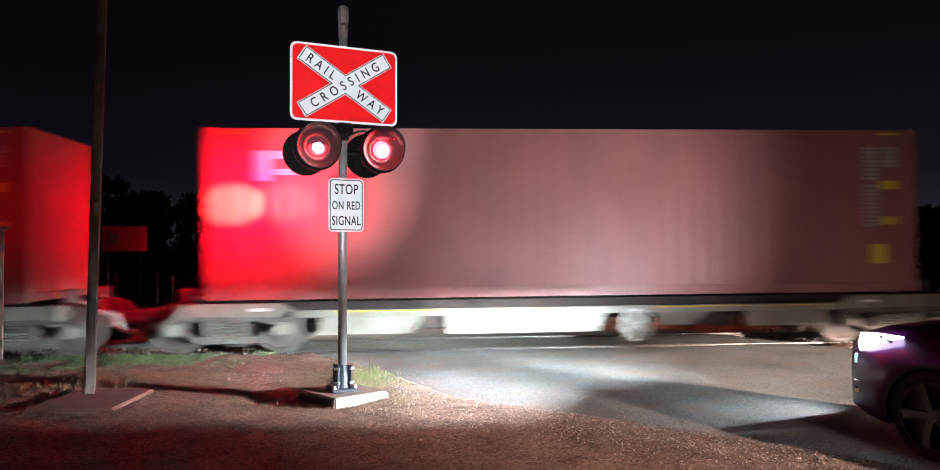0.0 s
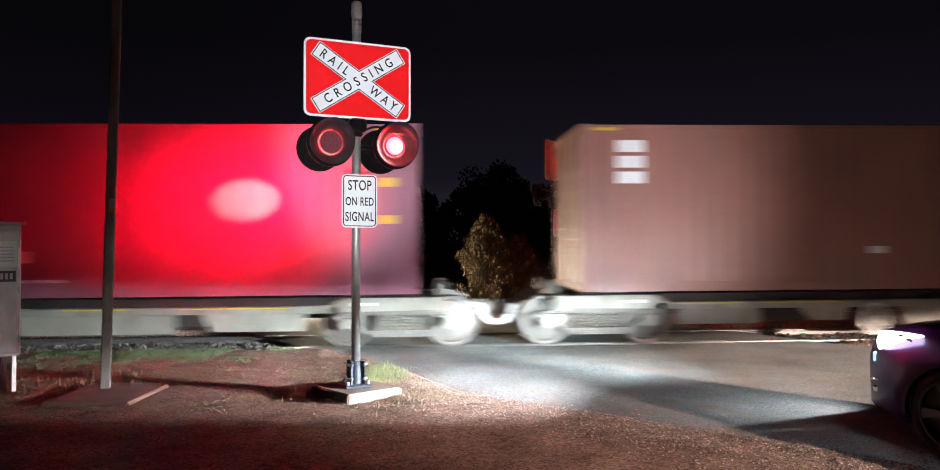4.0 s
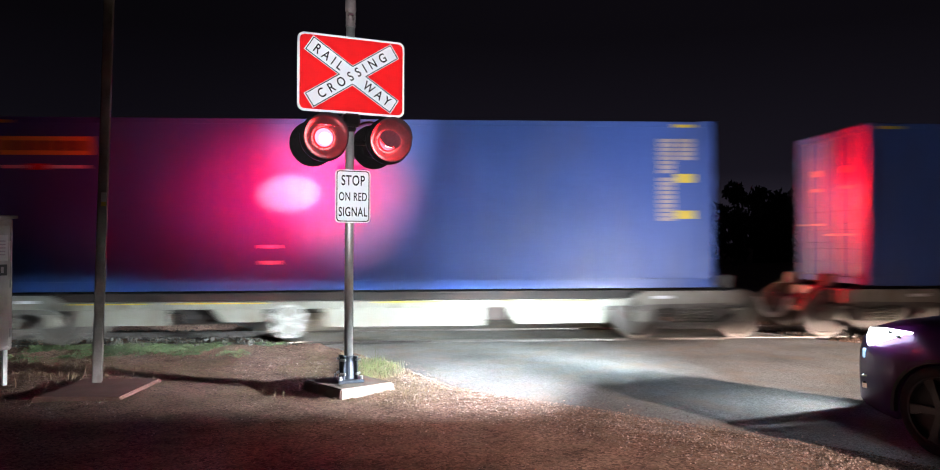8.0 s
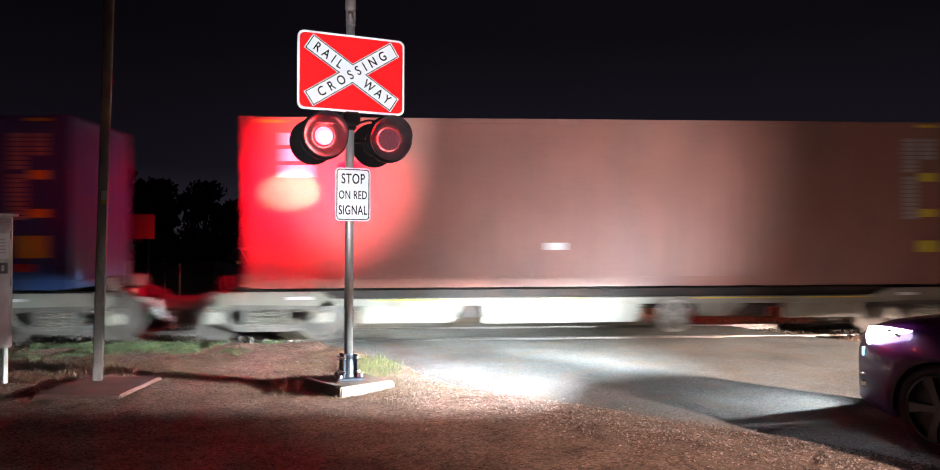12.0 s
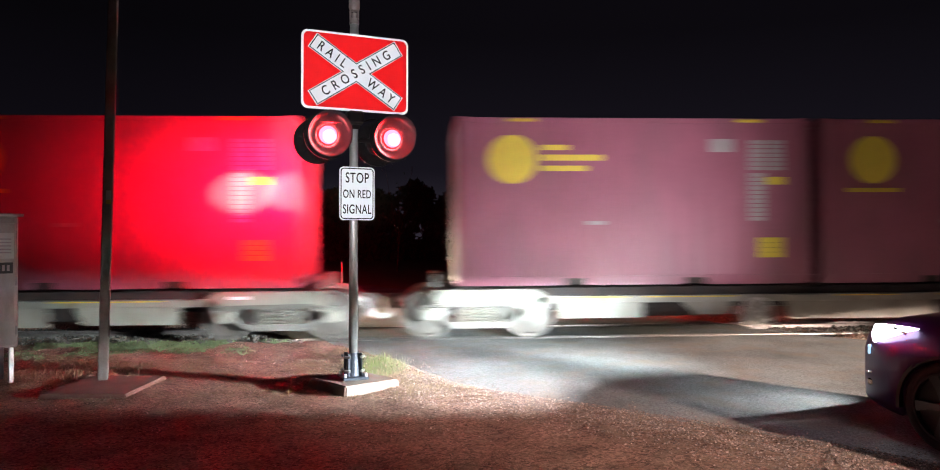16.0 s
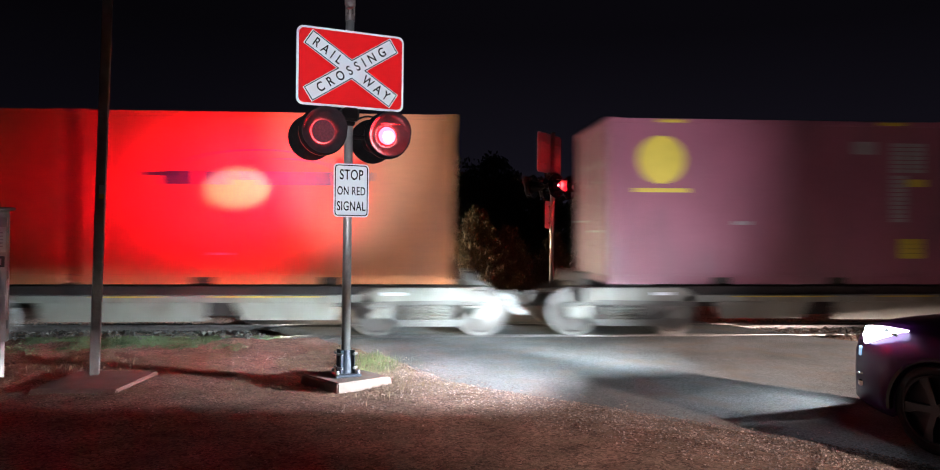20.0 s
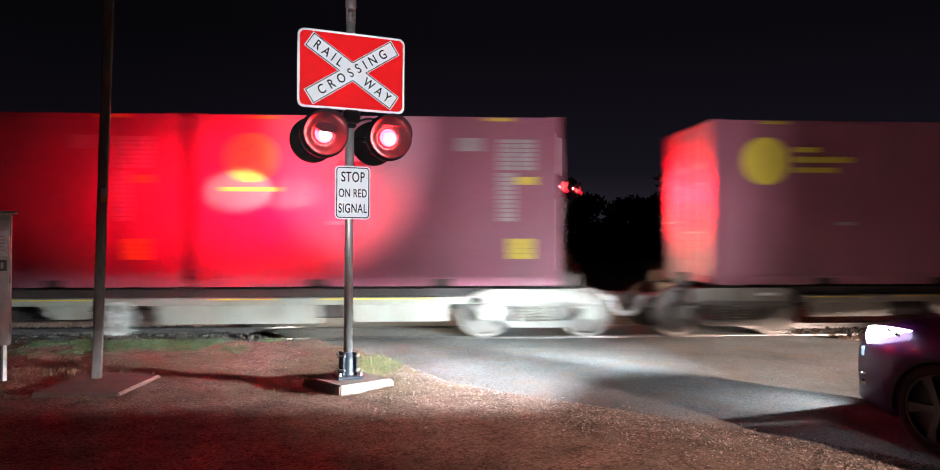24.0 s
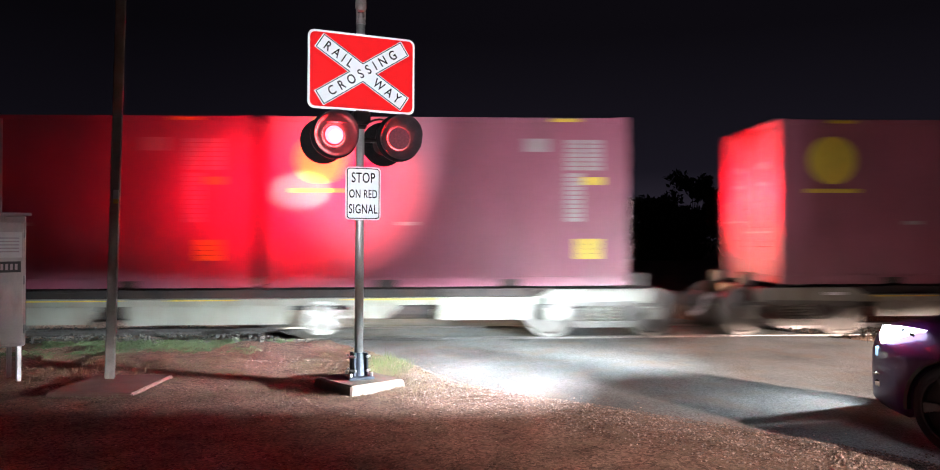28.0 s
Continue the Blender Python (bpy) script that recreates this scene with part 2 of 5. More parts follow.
RUST = (0.13, 0.055, 0.03)
MUD = (0.16, 0.10, 0.07)
M = {
    "asphalt": material("asphalt", (0.235, 0.24, 0.235), 0.9, scale=0.8, vary=0.42, fine=85, bump=0.8, dirt=(0.30, 0.22, 0.16), dirt_amount=0.5, spec=0.25, grain=(75, 0.35, 0.8)),
    "dirt": material("red_dirt", (0.265, 0.17, 0.13), 0.95, scale=2.2, vary=0.5, fine=55, bump=1.0, dirt=(0.33, 0.25, 0.18), dirt_amount=0.6, spec=0.2, grain=(48, 0.55, 0.55)),
    "stone": material("gravel_stone", (0.29, 0.215, 0.18), 0.8, scale=9, vary=0.4, island=0.85, fine=70, bump=0.3),
    "ballast": material("ballast_stone", (0.13, 0.12, 0.105), 0.85, scale=3, vary=0.45, fine=50, bump=0.4, dirt=MUD),
    # dirt, and the red lamp light on the slab, both put into the colour
    "slab": material("dirty_red_lit_concrete", (0.20, 0.105, 0.085), 0.95, scale=3.0, vary=0.25, fine=60, bump=0.4, dirt=(0.19, 0.085, 0.055), dirt_amount=0.7),
    "concrete": material("concrete", (0.22, 0.18, 0.15), 0.9, scale=3.0, vary=0.2, fine=90, bump=0.4, dirt=(0.25, 0.13, 0.09), dirt_amount=0.6),
    "galv": material("galvanised_steel", (0.45, 0.46, 0.45), 0.42, 0.65, scale=9, vary=0.18, fine=70, bump=0.05, dirt=(0.25, 0.22, 0.19), dirt_amount=0.3),
    "black": material("black_paint", (0.006, 0.004, 0.0045), 0.28, scale=8, vary=0.3, fine=60, bump=0.03, spec=0.25),
    "hood": material("hood_paint", (0.030, 0.020, 0.024), 0.25, scale=8, vary=0.3, fine=60, bump=0.04, spec=0.3),
    "disc": material("satin_black_disc", (0.006, 0.005, 0.0055), 0.22, scale=8, vary=0.3, fine=60, bump=0.03, spec=0.4),
    "bell": material("weathered_bell_casting", (0.13, 0.11, 0.108), 0.6, 0.1, scale=9, vary=0.3, fine=60, bump=0.2, dirt=RUST, dirt_amount=0.3),
    "blue_iron": material("dark_cast_iron", (0.035, 0.045, 0.06), 0.45, 0.3, scale=14, vary=0.3, fine=80, bump=0.25),
    "bolt": material("zinc_bolt", (0.6, 0.62, 0.62), 0.3, 0.8, scale=20, vary=0.1, bump=0.0),
    "sign_red": material("red_sign_sheeting", (0.86, 0.010, 0.014), 0.6, scale=3, vary=0.06, fine=200, bump=0.02, spec=0.12),
    "retro_red": material("red_retroreflective_sheeting", (0.95, 0.03, 0.07), 0.22, 1.0, scale=3, vary=0.06, fine=200, bump=0.02),
    "sign_white": material("white_sign_sheeting", (0.80, 0.86, 0.90), 0.6, scale=3, vary=0.05, fine=200, bump=0.02, spec=0.15),
    "sign_black": material("black_sign_print", (0.005, 0.005, 0.006), 0.6, vary=0.1, bump=0.0, spec=0.05),
    "sign_back": material("bare_aluminium", (0.42, 0.42, 0.43), 0.5, 0.2, scale=5, vary=0.12, bump=0.03),
    "cabinet": material("cabinet_steel", (0.50, 0.46, 0.43), 0.55, 0.1, scale=2.5, vary=0.12, fine=50, bump=0.06, dirt=MUD, dirt_amount=0.4),
    "post": material("weathered_post_steel", (0.26, 0.235, 0.21), 0.7, 0.2, scale=5, vary=0.25, fine=60, bump=0.1, dirt=RUST, dirt_amount=0.4),
    "label": material("paper_label", (0.62, 0.60, 0.57), 0.7, vary=0.1, bump=0.0),
    "dark_print": material("dark_print", (0.05, 0.045, 0.045), 0.7, vary=0.1, bump=0.0),
    "rail": material("rail_steel", (0.34, 0.31, 0.29), 0.3, 0.85, scale=6, vary=0.2, fine=90, bump=0.05, dirt=RUST, dirt_amount=0.35),
    "sleeper": material("sleeper_timber", (0.12, 0.085, 0.065), 0.9, scale=5, vary=0.3, fine=40, bump=0.5),
    "wagon": material("wagon_paint", (0.28, 0.265, 0.225), 0.6, 0.0, scale=2.2, vary=0.22, fine=40, bump=0.12, dirt=RUST, dirt_amount=0.55),
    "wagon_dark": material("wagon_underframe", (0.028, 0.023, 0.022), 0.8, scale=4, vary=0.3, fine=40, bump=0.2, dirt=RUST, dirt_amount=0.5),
    "bogie": material("bogie_casting", (0.16, 0.15, 0.135), 0.7, 0.1, scale=5, vary=0.3, fine=50, bump=0.25, dirt=RUST, dirt_amount=0.5),
    "wheel": material("wheel_steel", (0.17, 0.155, 0.14), 0.5, 0.5, scale=6, vary=0.25, fine=60, bump=0.1, dirt=RUST, dirt_amount=0.5),
    "yellow": material("yellow_paint", (0.62, 0.43, 0.04), 0.55, scale=5, vary=0.15, bump=0.03),
    "yellow_label": material("yellow_label", (0.74, 0.56, 0.06), 0.5, vary=0.1, bump=0.0),
    "white_label": material("white_label", (0.86, 0.86, 0.88), 0.6, vary=0.12, bump=0.0),
    "grey_label": material("faded_white_print", (0.40, 0.33, 0.33), 0.6, vary=0.12, bump=0.0),
    "sky_label": material("bright_blue_panel", (0.035, 0.16, 0.60), 0.5, vary=0.1, bump=0.0),
    "teal_label": material("teal_print", (0.035, 0.20, 0.22), 0.5, vary=0.15, bump=0.0),
    "red_label": material("red_print", (0.55, 0.03, 0.03), 0.5, vary=0.1, bump=0.0),
    "car_paint": material("dark_purple_car_paint", (0.055, 0.006, 0.070), 0.34, 0.25, scale=3, vary=0.05, fine=300, bump=0.01, spec=0.3, coat=0.35),
    "plastic": material("black_plastic", (0.014, 0.014, 0.015), 0.5, scale=9, vary=0.2, bump=0.05),
    "shield_black": material("matt_black_shield", (0.0004, 0.0004, 0.0004), 1.0, vary=0.1, bump=0.0, spec=0.0),
    "tyre": material("tyre_rubber", (0.016, 0.016, 0.016), 0.8, scale=9, vary=0.25, fine=120, bump=0.25),
    "rim": material("machined_alloy", (0.075, 0.075, 0.08), 0.28, 0.9, scale=9, vary=0.08, bump=0.0),
    "chrome": material("chrome_trim", (0.75, 0.75, 0.76), 0.12, 1.0, vary=0.03, bump=0.0),
    "silver_car": material("silver_car_paint", (0.42, 0.40, 0.40), 0.3, 0.5, scale=3, vary=0.05, fine=300, bump=0.01, coat=0.6),
    "glass_dark": material("tinted_window", (0.01, 0.01, 0.012), 0.06, vary=0.02, bump=0.0, spec=0.8),
    "bark": material("bark", (0.09, 0.06, 0.045), 0.95, scale=6, vary=0.35, fine=40, bump=0.6),
    "leaf": material("gum_leaf", (0.045, 0.06, 0.03), 0.7, scale=1.2, vary=0.4, fine=9, bump=0.0),
    "bush_leaf": material("wattle_leaf", (0.095, 0.062, 0.020), 0.7, scale=2.5, vary=0.4, fine=14, bump=0.0),
    "grass": material("green_weed", (0.15, 0.20, 0.095), 0.8, scale=2.0, vary=0.45, fine=20, bump=0.0),
    "lime_grass": material("yellow_green_grass", (0.145, 0.165, 0.06), 0.8, scale=2.0, vary=0.45, fine=20, bump=0.0),
    "straw": material("dry_straw", (0.24, 0.175, 0.105), 0.85, scale=2.0, vary=0.4, fine=30, bump=0.0),
    "red_lens_dark": material("unlit_red_lens", (0.16, 0.045, 0.06), 0.15, scale=40, vary=0.3, fine=160, bump=0.2, spec=0.8),
    "headlight_glow": glow("headlight_glow", (0.82, 0.92, 1.0), 14.0),
    "drl_glow": glow("corner_lamp_glow", (0.5, 0.75, 1.0), 1.0),
    "far_lamp_glow": glow("oncoming_headlight_glow", (1.0, 0.90, 0.74), 30.0),
    "signal_glow": glow("lit_red_lens", (1.0, 0.0025, 0.004), 200.0),
    "signal_core": glow("lit_lamp_core", (1.0, 0.45, 0.45), 50.0),
    "reflector": material("red_reflector", (0.75, 0.05, 0.03), 0.3, vary=0.05, bump=0.0),
}
PAINT = {
    "maroon": ((0.33, 0.098, 0.145), "maroon"),
    "brown": ((0.30, 0.125, 0.095), "red-brown"),
    "tan": ((0.34, 0.165, 0.145), "faded brown"),
    "red": ((0.32, 0.115, 0.105), "dull red"),
    "mauve": ((0.35, 0.135, 0.20), "faded mauve"),
    "blue": ((0.045, 0.098, 0.36), "blue"),
    "navy": ((0.045, 0.085, 0.25), "navy blue"),
    "steel": ((0.10, 0.145, 0.32), "weathered grey-blue"),
    "orange": ((0.66, 0.25, 0.10), "orange"),
}
for _k, (_c, _w) in PAINT.items():
    M["paint_" + _k] = material("container_paint_" + _k, _c, 0.42, scale=0.9, vary=0.16, fine=22, bump=0.05, dirt=tuple(0.5 * v + 0.05 for v in _c), dirt_amount=0.5)

# ---- mesh helpers ----


def add_box(bm, c, s, bevel=0.0, rot=None):
    """A box of size s round c."""
    m = Matrix.Translation(c) @ (rot or Matrix()) @ Matrix.Diagonal((*s, 1))
    r = bmesh.ops.create_cube(bm, size=1.0, matrix=m)
    if bevel:
        edges = list({e for v in r["verts"] for e in v.link_edges})
        bmesh.ops.bevel(bm, geom=edges, offset=bevel, segments=1, affect="EDGES", profile=0.5)


def add_cyl(bm, a, b, r1, r2=None, seg=16, caps=True):
    """A round bar from a to b."""
    a, b = Vector(a), Vector(b)
    d = b - a
    m = Matrix.Translation((a + b) / 2) @ d.to_track_quat("Z", "Y").to_matrix().to_4x4()
    bmesh.ops.create_cone(bm, cap_ends=caps, segments=seg, radius1=r1, radius2=r1 if r2 is None else r2, depth=d.length, matrix=m)


def add_prism(bm, outline, thick, m):
    """A flat plate with that outline in its own x, z plane, thick along y."""
    f = [bm.verts.new(m @ Vector((x, -thick / 2, z))) for x, z in outline]
    b = [bm.verts.new(m @ Vector((x, thick / 2, z))) for x, z in outline]
    n = len(outline)
    bm.faces.new(f), bm.faces.new(b[::-1])
    for i in range(n):
        bm.faces.new((f[i], b[i], b[(i + 1) % n], f[(i + 1) % n]))


def rounded(w, h, r, seg=5):
    """Outline of a rectangle with round corners."""
    pts = []
    for cx, cz, a0 in ((w / 2 - r, h / 2 - r, 0), (-w / 2 + r, h / 2 - r, 90), (-w / 2 + r, -h / 2 + r, 180), (w / 2 - r, -h / 2 + r, 270)):
        for i in range(seg + 1):
            a = radians(a0 + 90 * i / seg)
            pts.append((cx + r * math.cos(a), cz + r * math.sin(a)))
    return pts


def add_ring(bm, m, r_out, r_in, thick, seg=32, a0=0.0, a1=360.0):
    """A flat ring or arc in its own x, z plane, thick along y."""
    full = abs(a1 - a0) >= 360
    k = seg if full else seg + 1
    rows = []
    for i in range(k):
        a = radians(a0 + (a1 - a0) * i / seg)
        c, s = math.cos(a), math.sin(a)
        rows.append([bm.verts.new(m @ Vector((r * c, y, r * s))) for r, y in ((r_out, -thick / 2), (r_out, thick / 2), (r_in, thick / 2), (r_in, -thick / 2))])
    for i in range(k if full else k - 1):
        p, q = rows[i], rows[(i + 1) % k]
        for j in range(4):
            bm.faces.new((p[j], p[(j + 1) % 4], q[(j + 1) % 4], q[j]))
    if not full:
        bm.faces.new(rows[0][::-1]), bm.faces.new(rows[-1])


def add_tube(bm, pts, r, seg=8):
    """One bent tube through the points."""
    pts = [Vector(p) for p in pts]
    rows = []
    for i, p in enumerate(pts):
        d = (pts[min(i + 1, len(pts) - 1)] - pts[max(i - 1, 0)]).to_track_quat("Z", "Y").to_matrix()
        rows.append([bm.verts.new(p + d @ Vector((r * math.cos(6.2832 * j / seg), r * math.sin(6.2832 * j / seg), 0))) for j in range(seg)])
    for p, q in zip(rows, rows[1:]):
        for j in range(seg):
            bm.faces.new((p[j], p[(j + 1) % seg], q[(j + 1) % seg], q[j]))
    bm.faces.new(rows[0][::-1]), bm.faces.new(rows[-1])


def part(name, bm, mat, parent=None, label="", smooth=False, at=None):
    """Links a bmesh as one mesh object, under a thing or a part."""
    bmesh.ops.recalc_face_normals(bm, faces=bm.faces)
    me = bpy.data.meshes.new(name)
    bm.to_mesh(me)
    bm.free()
    me.materials.append(mat)
    if smooth:
        me.polygons.foreach_set("use_smooth", [True] * len(me.polygons))
    ob = new(name, me)
    if parent:
        ob.parent = parent
    if at:
        ob.matrix_basis = at
    if label:
        ob["label"] = label
    return ob


def box_part(name, c, s, mat, parent=None, bevel=0.0, label="", rot=None):
    bm = bmesh.new()
    add_box(bm, c, s, bevel, rot)
    return part(name, bm, mat, parent, label)


def bar_part(name, a, b, r, mat, parent=None, label="", r2=None, seg=16):
    bm = bmesh.new()
    add_cyl(bm, a, b, r, r2, seg)
    ob = part(name, bm, mat, parent, label)
    return ob


def twin(ob, m):
    """Another part on the same mesh, under the same parent."""
    o = ob.copy()
    scene.collection.objects.link(o)
    o.matrix_basis = m
    return o


def thing(name, m, label, category, group=""):
    ob = new(name)
    ob.matrix_basis = m
    return tagged(ob, label, category, group)


def stuff(name, verts, faces, mat, label, category, kind="stuff"):
    me = bpy.data.meshes.new(name)
    me.from_pydata(verts, [], faces)
    me.materials.append(mat)
    return tagged(new(name, me), label, category, "", kind)


def letters(text, size, mat, parent, m, depth=0.0015, spacing=1.0, name="lettering", squeeze=1.0, bold=0.02):
    """Flat raised letters, as a mesh."""
    cu = bpy.data.curves.new(name, "FONT")
    cu.body, cu.size, cu.extrude = text, size, depth
    cu.align_x, cu.align_y, cu.space_character = "CENTER", "CENTER", spacing
    cu.offset = bold * size
    tmp = new("tmp_text", cu)
    me = bpy.data.meshes.new_from_object(tmp.evaluated_get(bpy.context.evaluated_depsgraph_get()))
    bpy.data.objects.remove(tmp)
    me.materials.clear()
    me.materials.append(mat)
    ob = new(name, me)
    ob.parent = parent
    ob.matrix_basis = m @ pose(0, 0, 0, 90) @ Matrix.Diagonal((squeeze, 1, 1, 1))
    return ob

# ---- ground, road, railway ----
ROAD_LEFT = [(-40, 80), (-18.5, 40), (-8.8, 24.5), (-4.1, 16.4), (-2.3, 13.3), (-1.38, 12.3), (-0.55, 10.9), (-0.1, 9.85), (0.36, 8.85), (0.95, 8.2), (1.62, 7.68), (2.32, 7.06), (2.95, 6.44), (3.6, 5.75), (5.0, 4.0), (8.2, -1.0), (16.0, -13.0), (30.0, -34.0)]
ROAD_WIDTH = 7.6


def road_edges():
    """Pairs of points on the two edges of the road."""
    pts = [Vector(p) for p in ROAD_LEFT]
    fine = []
    for a, b in zip(pts, pts[1:]):
        k = max(1, int((b - a).length / 0.22)) if abs(a.y) < 18 and abs(b.y) < 18 else 6
        fine += [a.lerp(b, i / k) for i in range(k)]
    fine.append(pts[-1])
    across = Vector((0.87, 0.49))
    return [(p, p + across * ROAD_WIDTH) for p in fine]


EDGES = road_edges()
_yl = np.array([p.y for p, q in EDGES][::-1])
_xl = np.array([p.x for p, q in EDGES][::-1])
_yr = np.array([q.y for p, q in EDGES][::-1])
_xr = np.array([q.x for p, q in EDGES][::-1])


def inside_road(x, y):
    """How far, in metres across, a point lies inside the road; negative outside."""
    return min(x - float(np.interp(y, _yl, _xl)), float(np.interp(y, _yr, _xr)) - x)


def wob(x, y, s, seed=0.0):
    return noise.noise(Vector((x * s + seed, y * s - seed, 1.7 * seed)))


TRACK_Y, GAUGE = 13.62, 1.60
GRADE = 0.0079
TILT = pose(0, 0, 0, 0, -math.degrees(GRADE))


def rise(x):
    """The line climbs gently to the right."""
    return GRADE * max(-14.0, min(14.0, x))


def ground_z(x, y):
    d = inside_road(x, y)
    z = 0.016 * wob(x, y, 0.9) + 0.013 * wob(x, y, 3.1, 5) + 0.012 * wob(x, y, 8, 9) + 0.006 * wob(x, y, 19, 2)
    if x < -1.6 or x > 6.6:
        z += 0.06 * math.exp(-((y - 12.15) / 0.38) ** 2)
    if 12.52 < y < 15.6:
        z = min(z, -0.10)
    if d > -0.05:
        z = -0.035 - min(0.05, max(0.0, d) * 0.25) + 0.3 * z
    elif d > -0.6:
        z += 0.012 * (1 + d / 0.6)
    return z + rise(x)


def spread(lo, hi, near_lo, near_hi, step, grow=1.35):
    """Grid lines: even in the near stretch, wider and wider beyond."""
    a = list(np.arange(near_lo, near_hi + 1e-6, step))
    s = step
    while a[-1] < hi:
        s *= grow
        a.append(a[-1] + s)
    s = step
    while a[0] > lo:
        s *= grow
        a.insert(0, a[0] - s)
    return a


_gx, _gy = spread(-900, 900, -9, 9, 0.11), spread(-300, 1500, 2.5, 16, 0.11)
_v = [(x, y, ground_z(x, y)) for y in _gy for x in _gx]
_w = len(_gx)
_f = [(j * _w + i, j * _w + i + 1, (j + 1) * _w + i + 1, (j + 1) * _w + i) for j in range(len(_gy) - 1) for i in range(_w - 1)]
ground = stuff("ground", _v, _f, M["dirt"], "red dirt ground with gravel and dry litter", "ground", "structure")
ground.data.polygons.foreach_set("use_smooth", [True] * len(ground.data.polygons))

_v, _f, _k = [], [], 24
for p, q in EDGES:
    for i in range(_k + 1):
        a = p.lerp(q, i / _k)
        edge = 0.10 * wob(a.x, a.y, 2.3, 3) + 0.05 * wob(a.x, a.y, 7.0, 4) if i in (0, _k) else 0
        x, y = a.x + edge, a.y
        _v.append((x, y, (-0.02 if i in (0, _k) else 0.0) + 0.004 * wob(x, y, 1.1, 2) + rise(x)))
for j in range(len(EDGES) - 1):
    for i in range(_k):
        _f.append((j * (_k + 1) + i, (j + 1) * (_k + 1) + i, (j + 1) * (_k + 1) + i + 1, j * (_k + 1) + i + 1))
road = stuff("road", _v, _f, M["asphalt"], "worn dusty asphalt road over the level crossing", "road", "structure")
road.data.polygons.foreach_set("use_smooth", [True] * len(road.data.polygons))

# rails: head, web and foot in one long section
for _i, _y in enumerate((TRACK_Y - GAUGE / 2 - 0.035, TRACK_Y + GAUGE / 2 + 0.035)):
    bm = bmesh.new()
    sec = [(-0.035, 0.012), (-0.03, 0.018), (0.03, 0.018), (0.035, 0.012), (0.035, -0.02), (0.01, -0.035), (0.01, -0.115), (0.065, -0.13), (0.065, -0.145), (-0.065, -0.145), (-0.065, -0.13), (-0.01, -0.115), (-0.01, -0.035), (-0.035, -0.02)]
    add_prism(bm, sec, 400, TILT @ pose(0, _y, 0, 0, 0, 90))
    tagged(part("rail_%d" % (_i + 1), bm, M["rail"]), "worn steel rail with a polished head", "rail", "", "structure")
# flangeway lips of the crossing
for _i, _y in enumerate((TRACK_Y - GAUGE / 2 - 0.135, TRACK_Y - GAUGE / 2 + 0.115, TRACK_Y + GAUGE / 2 - 0.115)):
    bm = bmesh.new()
    add_box(bm, (1.6, _y, -0.04), (7.4, 0.05, 0.102), 0.008)
    bmesh.ops.transform(bm, matrix=TILT, verts=bm.verts)
    tagged(part("crossing_lip_%d" % (_i + 1), bm, M["rail"]), "steel edge strip along the rail in the road", "edge strip", "", "structure")

bm = bmesh.new()
add_box(bm, (0, 0, 0), (0.23, 2.6, 0.12), 0.012)
_sl = tagged(part("sleeper", bm, M["sleeper"]), "dark weathered timber sleeper under the rails", "sleeper", "sleepers of the track")
_sl.matrix_basis = pose(-3.0, TRACK_Y, -0.205)
for _i in range(1, 24):
    twin(_sl, pose(-3.0 - 0.66 * _i, TRACK_Y + random.uniform(-0.03, 0.03), -0.205 + rise(-3.0 - 0.66 * _i), 0, 0, random.uniform(-1, 1)))
for _i in range(16):
    twin(_sl, pose(7.6 + 0.66 * _i, TRACK_Y + random.uniform(-0.03, 0.03), -0.205 + rise(7.6 + 0.66 * _i), 0, 0, random.uniform(-1, 1)))


def stones(name, count, place, lo, hi, mat, label, seed):
    """Many small broken stones in one mesh; place(rnd) gives x, y or None."""
    rnd = random.Random(seed)
    vs, fs = [], []
    base = [(1, 0, 0), (-1, 0, 0), (0, 1, 0), (0, -1, 0), (0, 0, 1), (0, 0, -1)]
    tri = [(0, 2, 4), (2, 1, 4), (1, 3, 4), (3, 0, 4), (2, 0, 5), (1, 2, 5), (3, 1, 5), (0, 3, 5)]
    done = 0
    while done < count:
        p = place(rnd)
        if p is None:
            continue
        x, y, z = p
        r = lo + (hi - lo) * rnd.random() ** 3
        m = Euler((rnd.uniform(0, 6), rnd.uniform(0, 6), rnd.uniform(0, 6))).to_matrix()
        k = len(vs)
        for b in base:
            q = m @ (Vector(b) * r * rnd.uniform(0.65, 1.25))
            vs.append((x + q.x, y + q.y, z + q.z * 0.75 + r * 0.35))
        fs += [tuple(k + i for i in t) for t in tri]
        done += 1
    return stuff(name, vs, fs, mat, label, "gravel")


def on_shoulder(rnd):
    x, y = rnd.uniform(-3.5, 5.2), rnd.uniform(3.2, 10.8)
    d = inside_road(x, y)
    if d > 0.6 or d < -2.6 or (d < -0.75 and rnd.random() < 0.25 - d / 2.4) or (d > 0.04 and rnd.random() < 0.965):
        return None
    if d < 0 and wob(x, y, 1.7, 3) < -0.35 and rnd.random() < 0.7:
        return None
    return x, y, max(ground_z(x, y), rise(x) - 0.004 if d > 0 else -9)


def on_dirt(rnd):
    x, y = rnd.uniform(-7, 0.6), rnd.uniform(3.0, 12.0)
    return None if inside_road(x, y) > -0.1 else (x, y, ground_z(x, y))


def on_track(rnd):
    x = rnd.uniform(-13, -1.9) if rnd.random() < 0.6 else rnd.uniform(6.4, 15)
    y = rnd.uniform(TRACK_Y - 1.55, TRACK_Y + 2.0)
    if inside_road(x, y) > 0.05:
        return None
    return x, y, (rise(x) - 0.10 if y > 12.6 else ground_z(x, y))


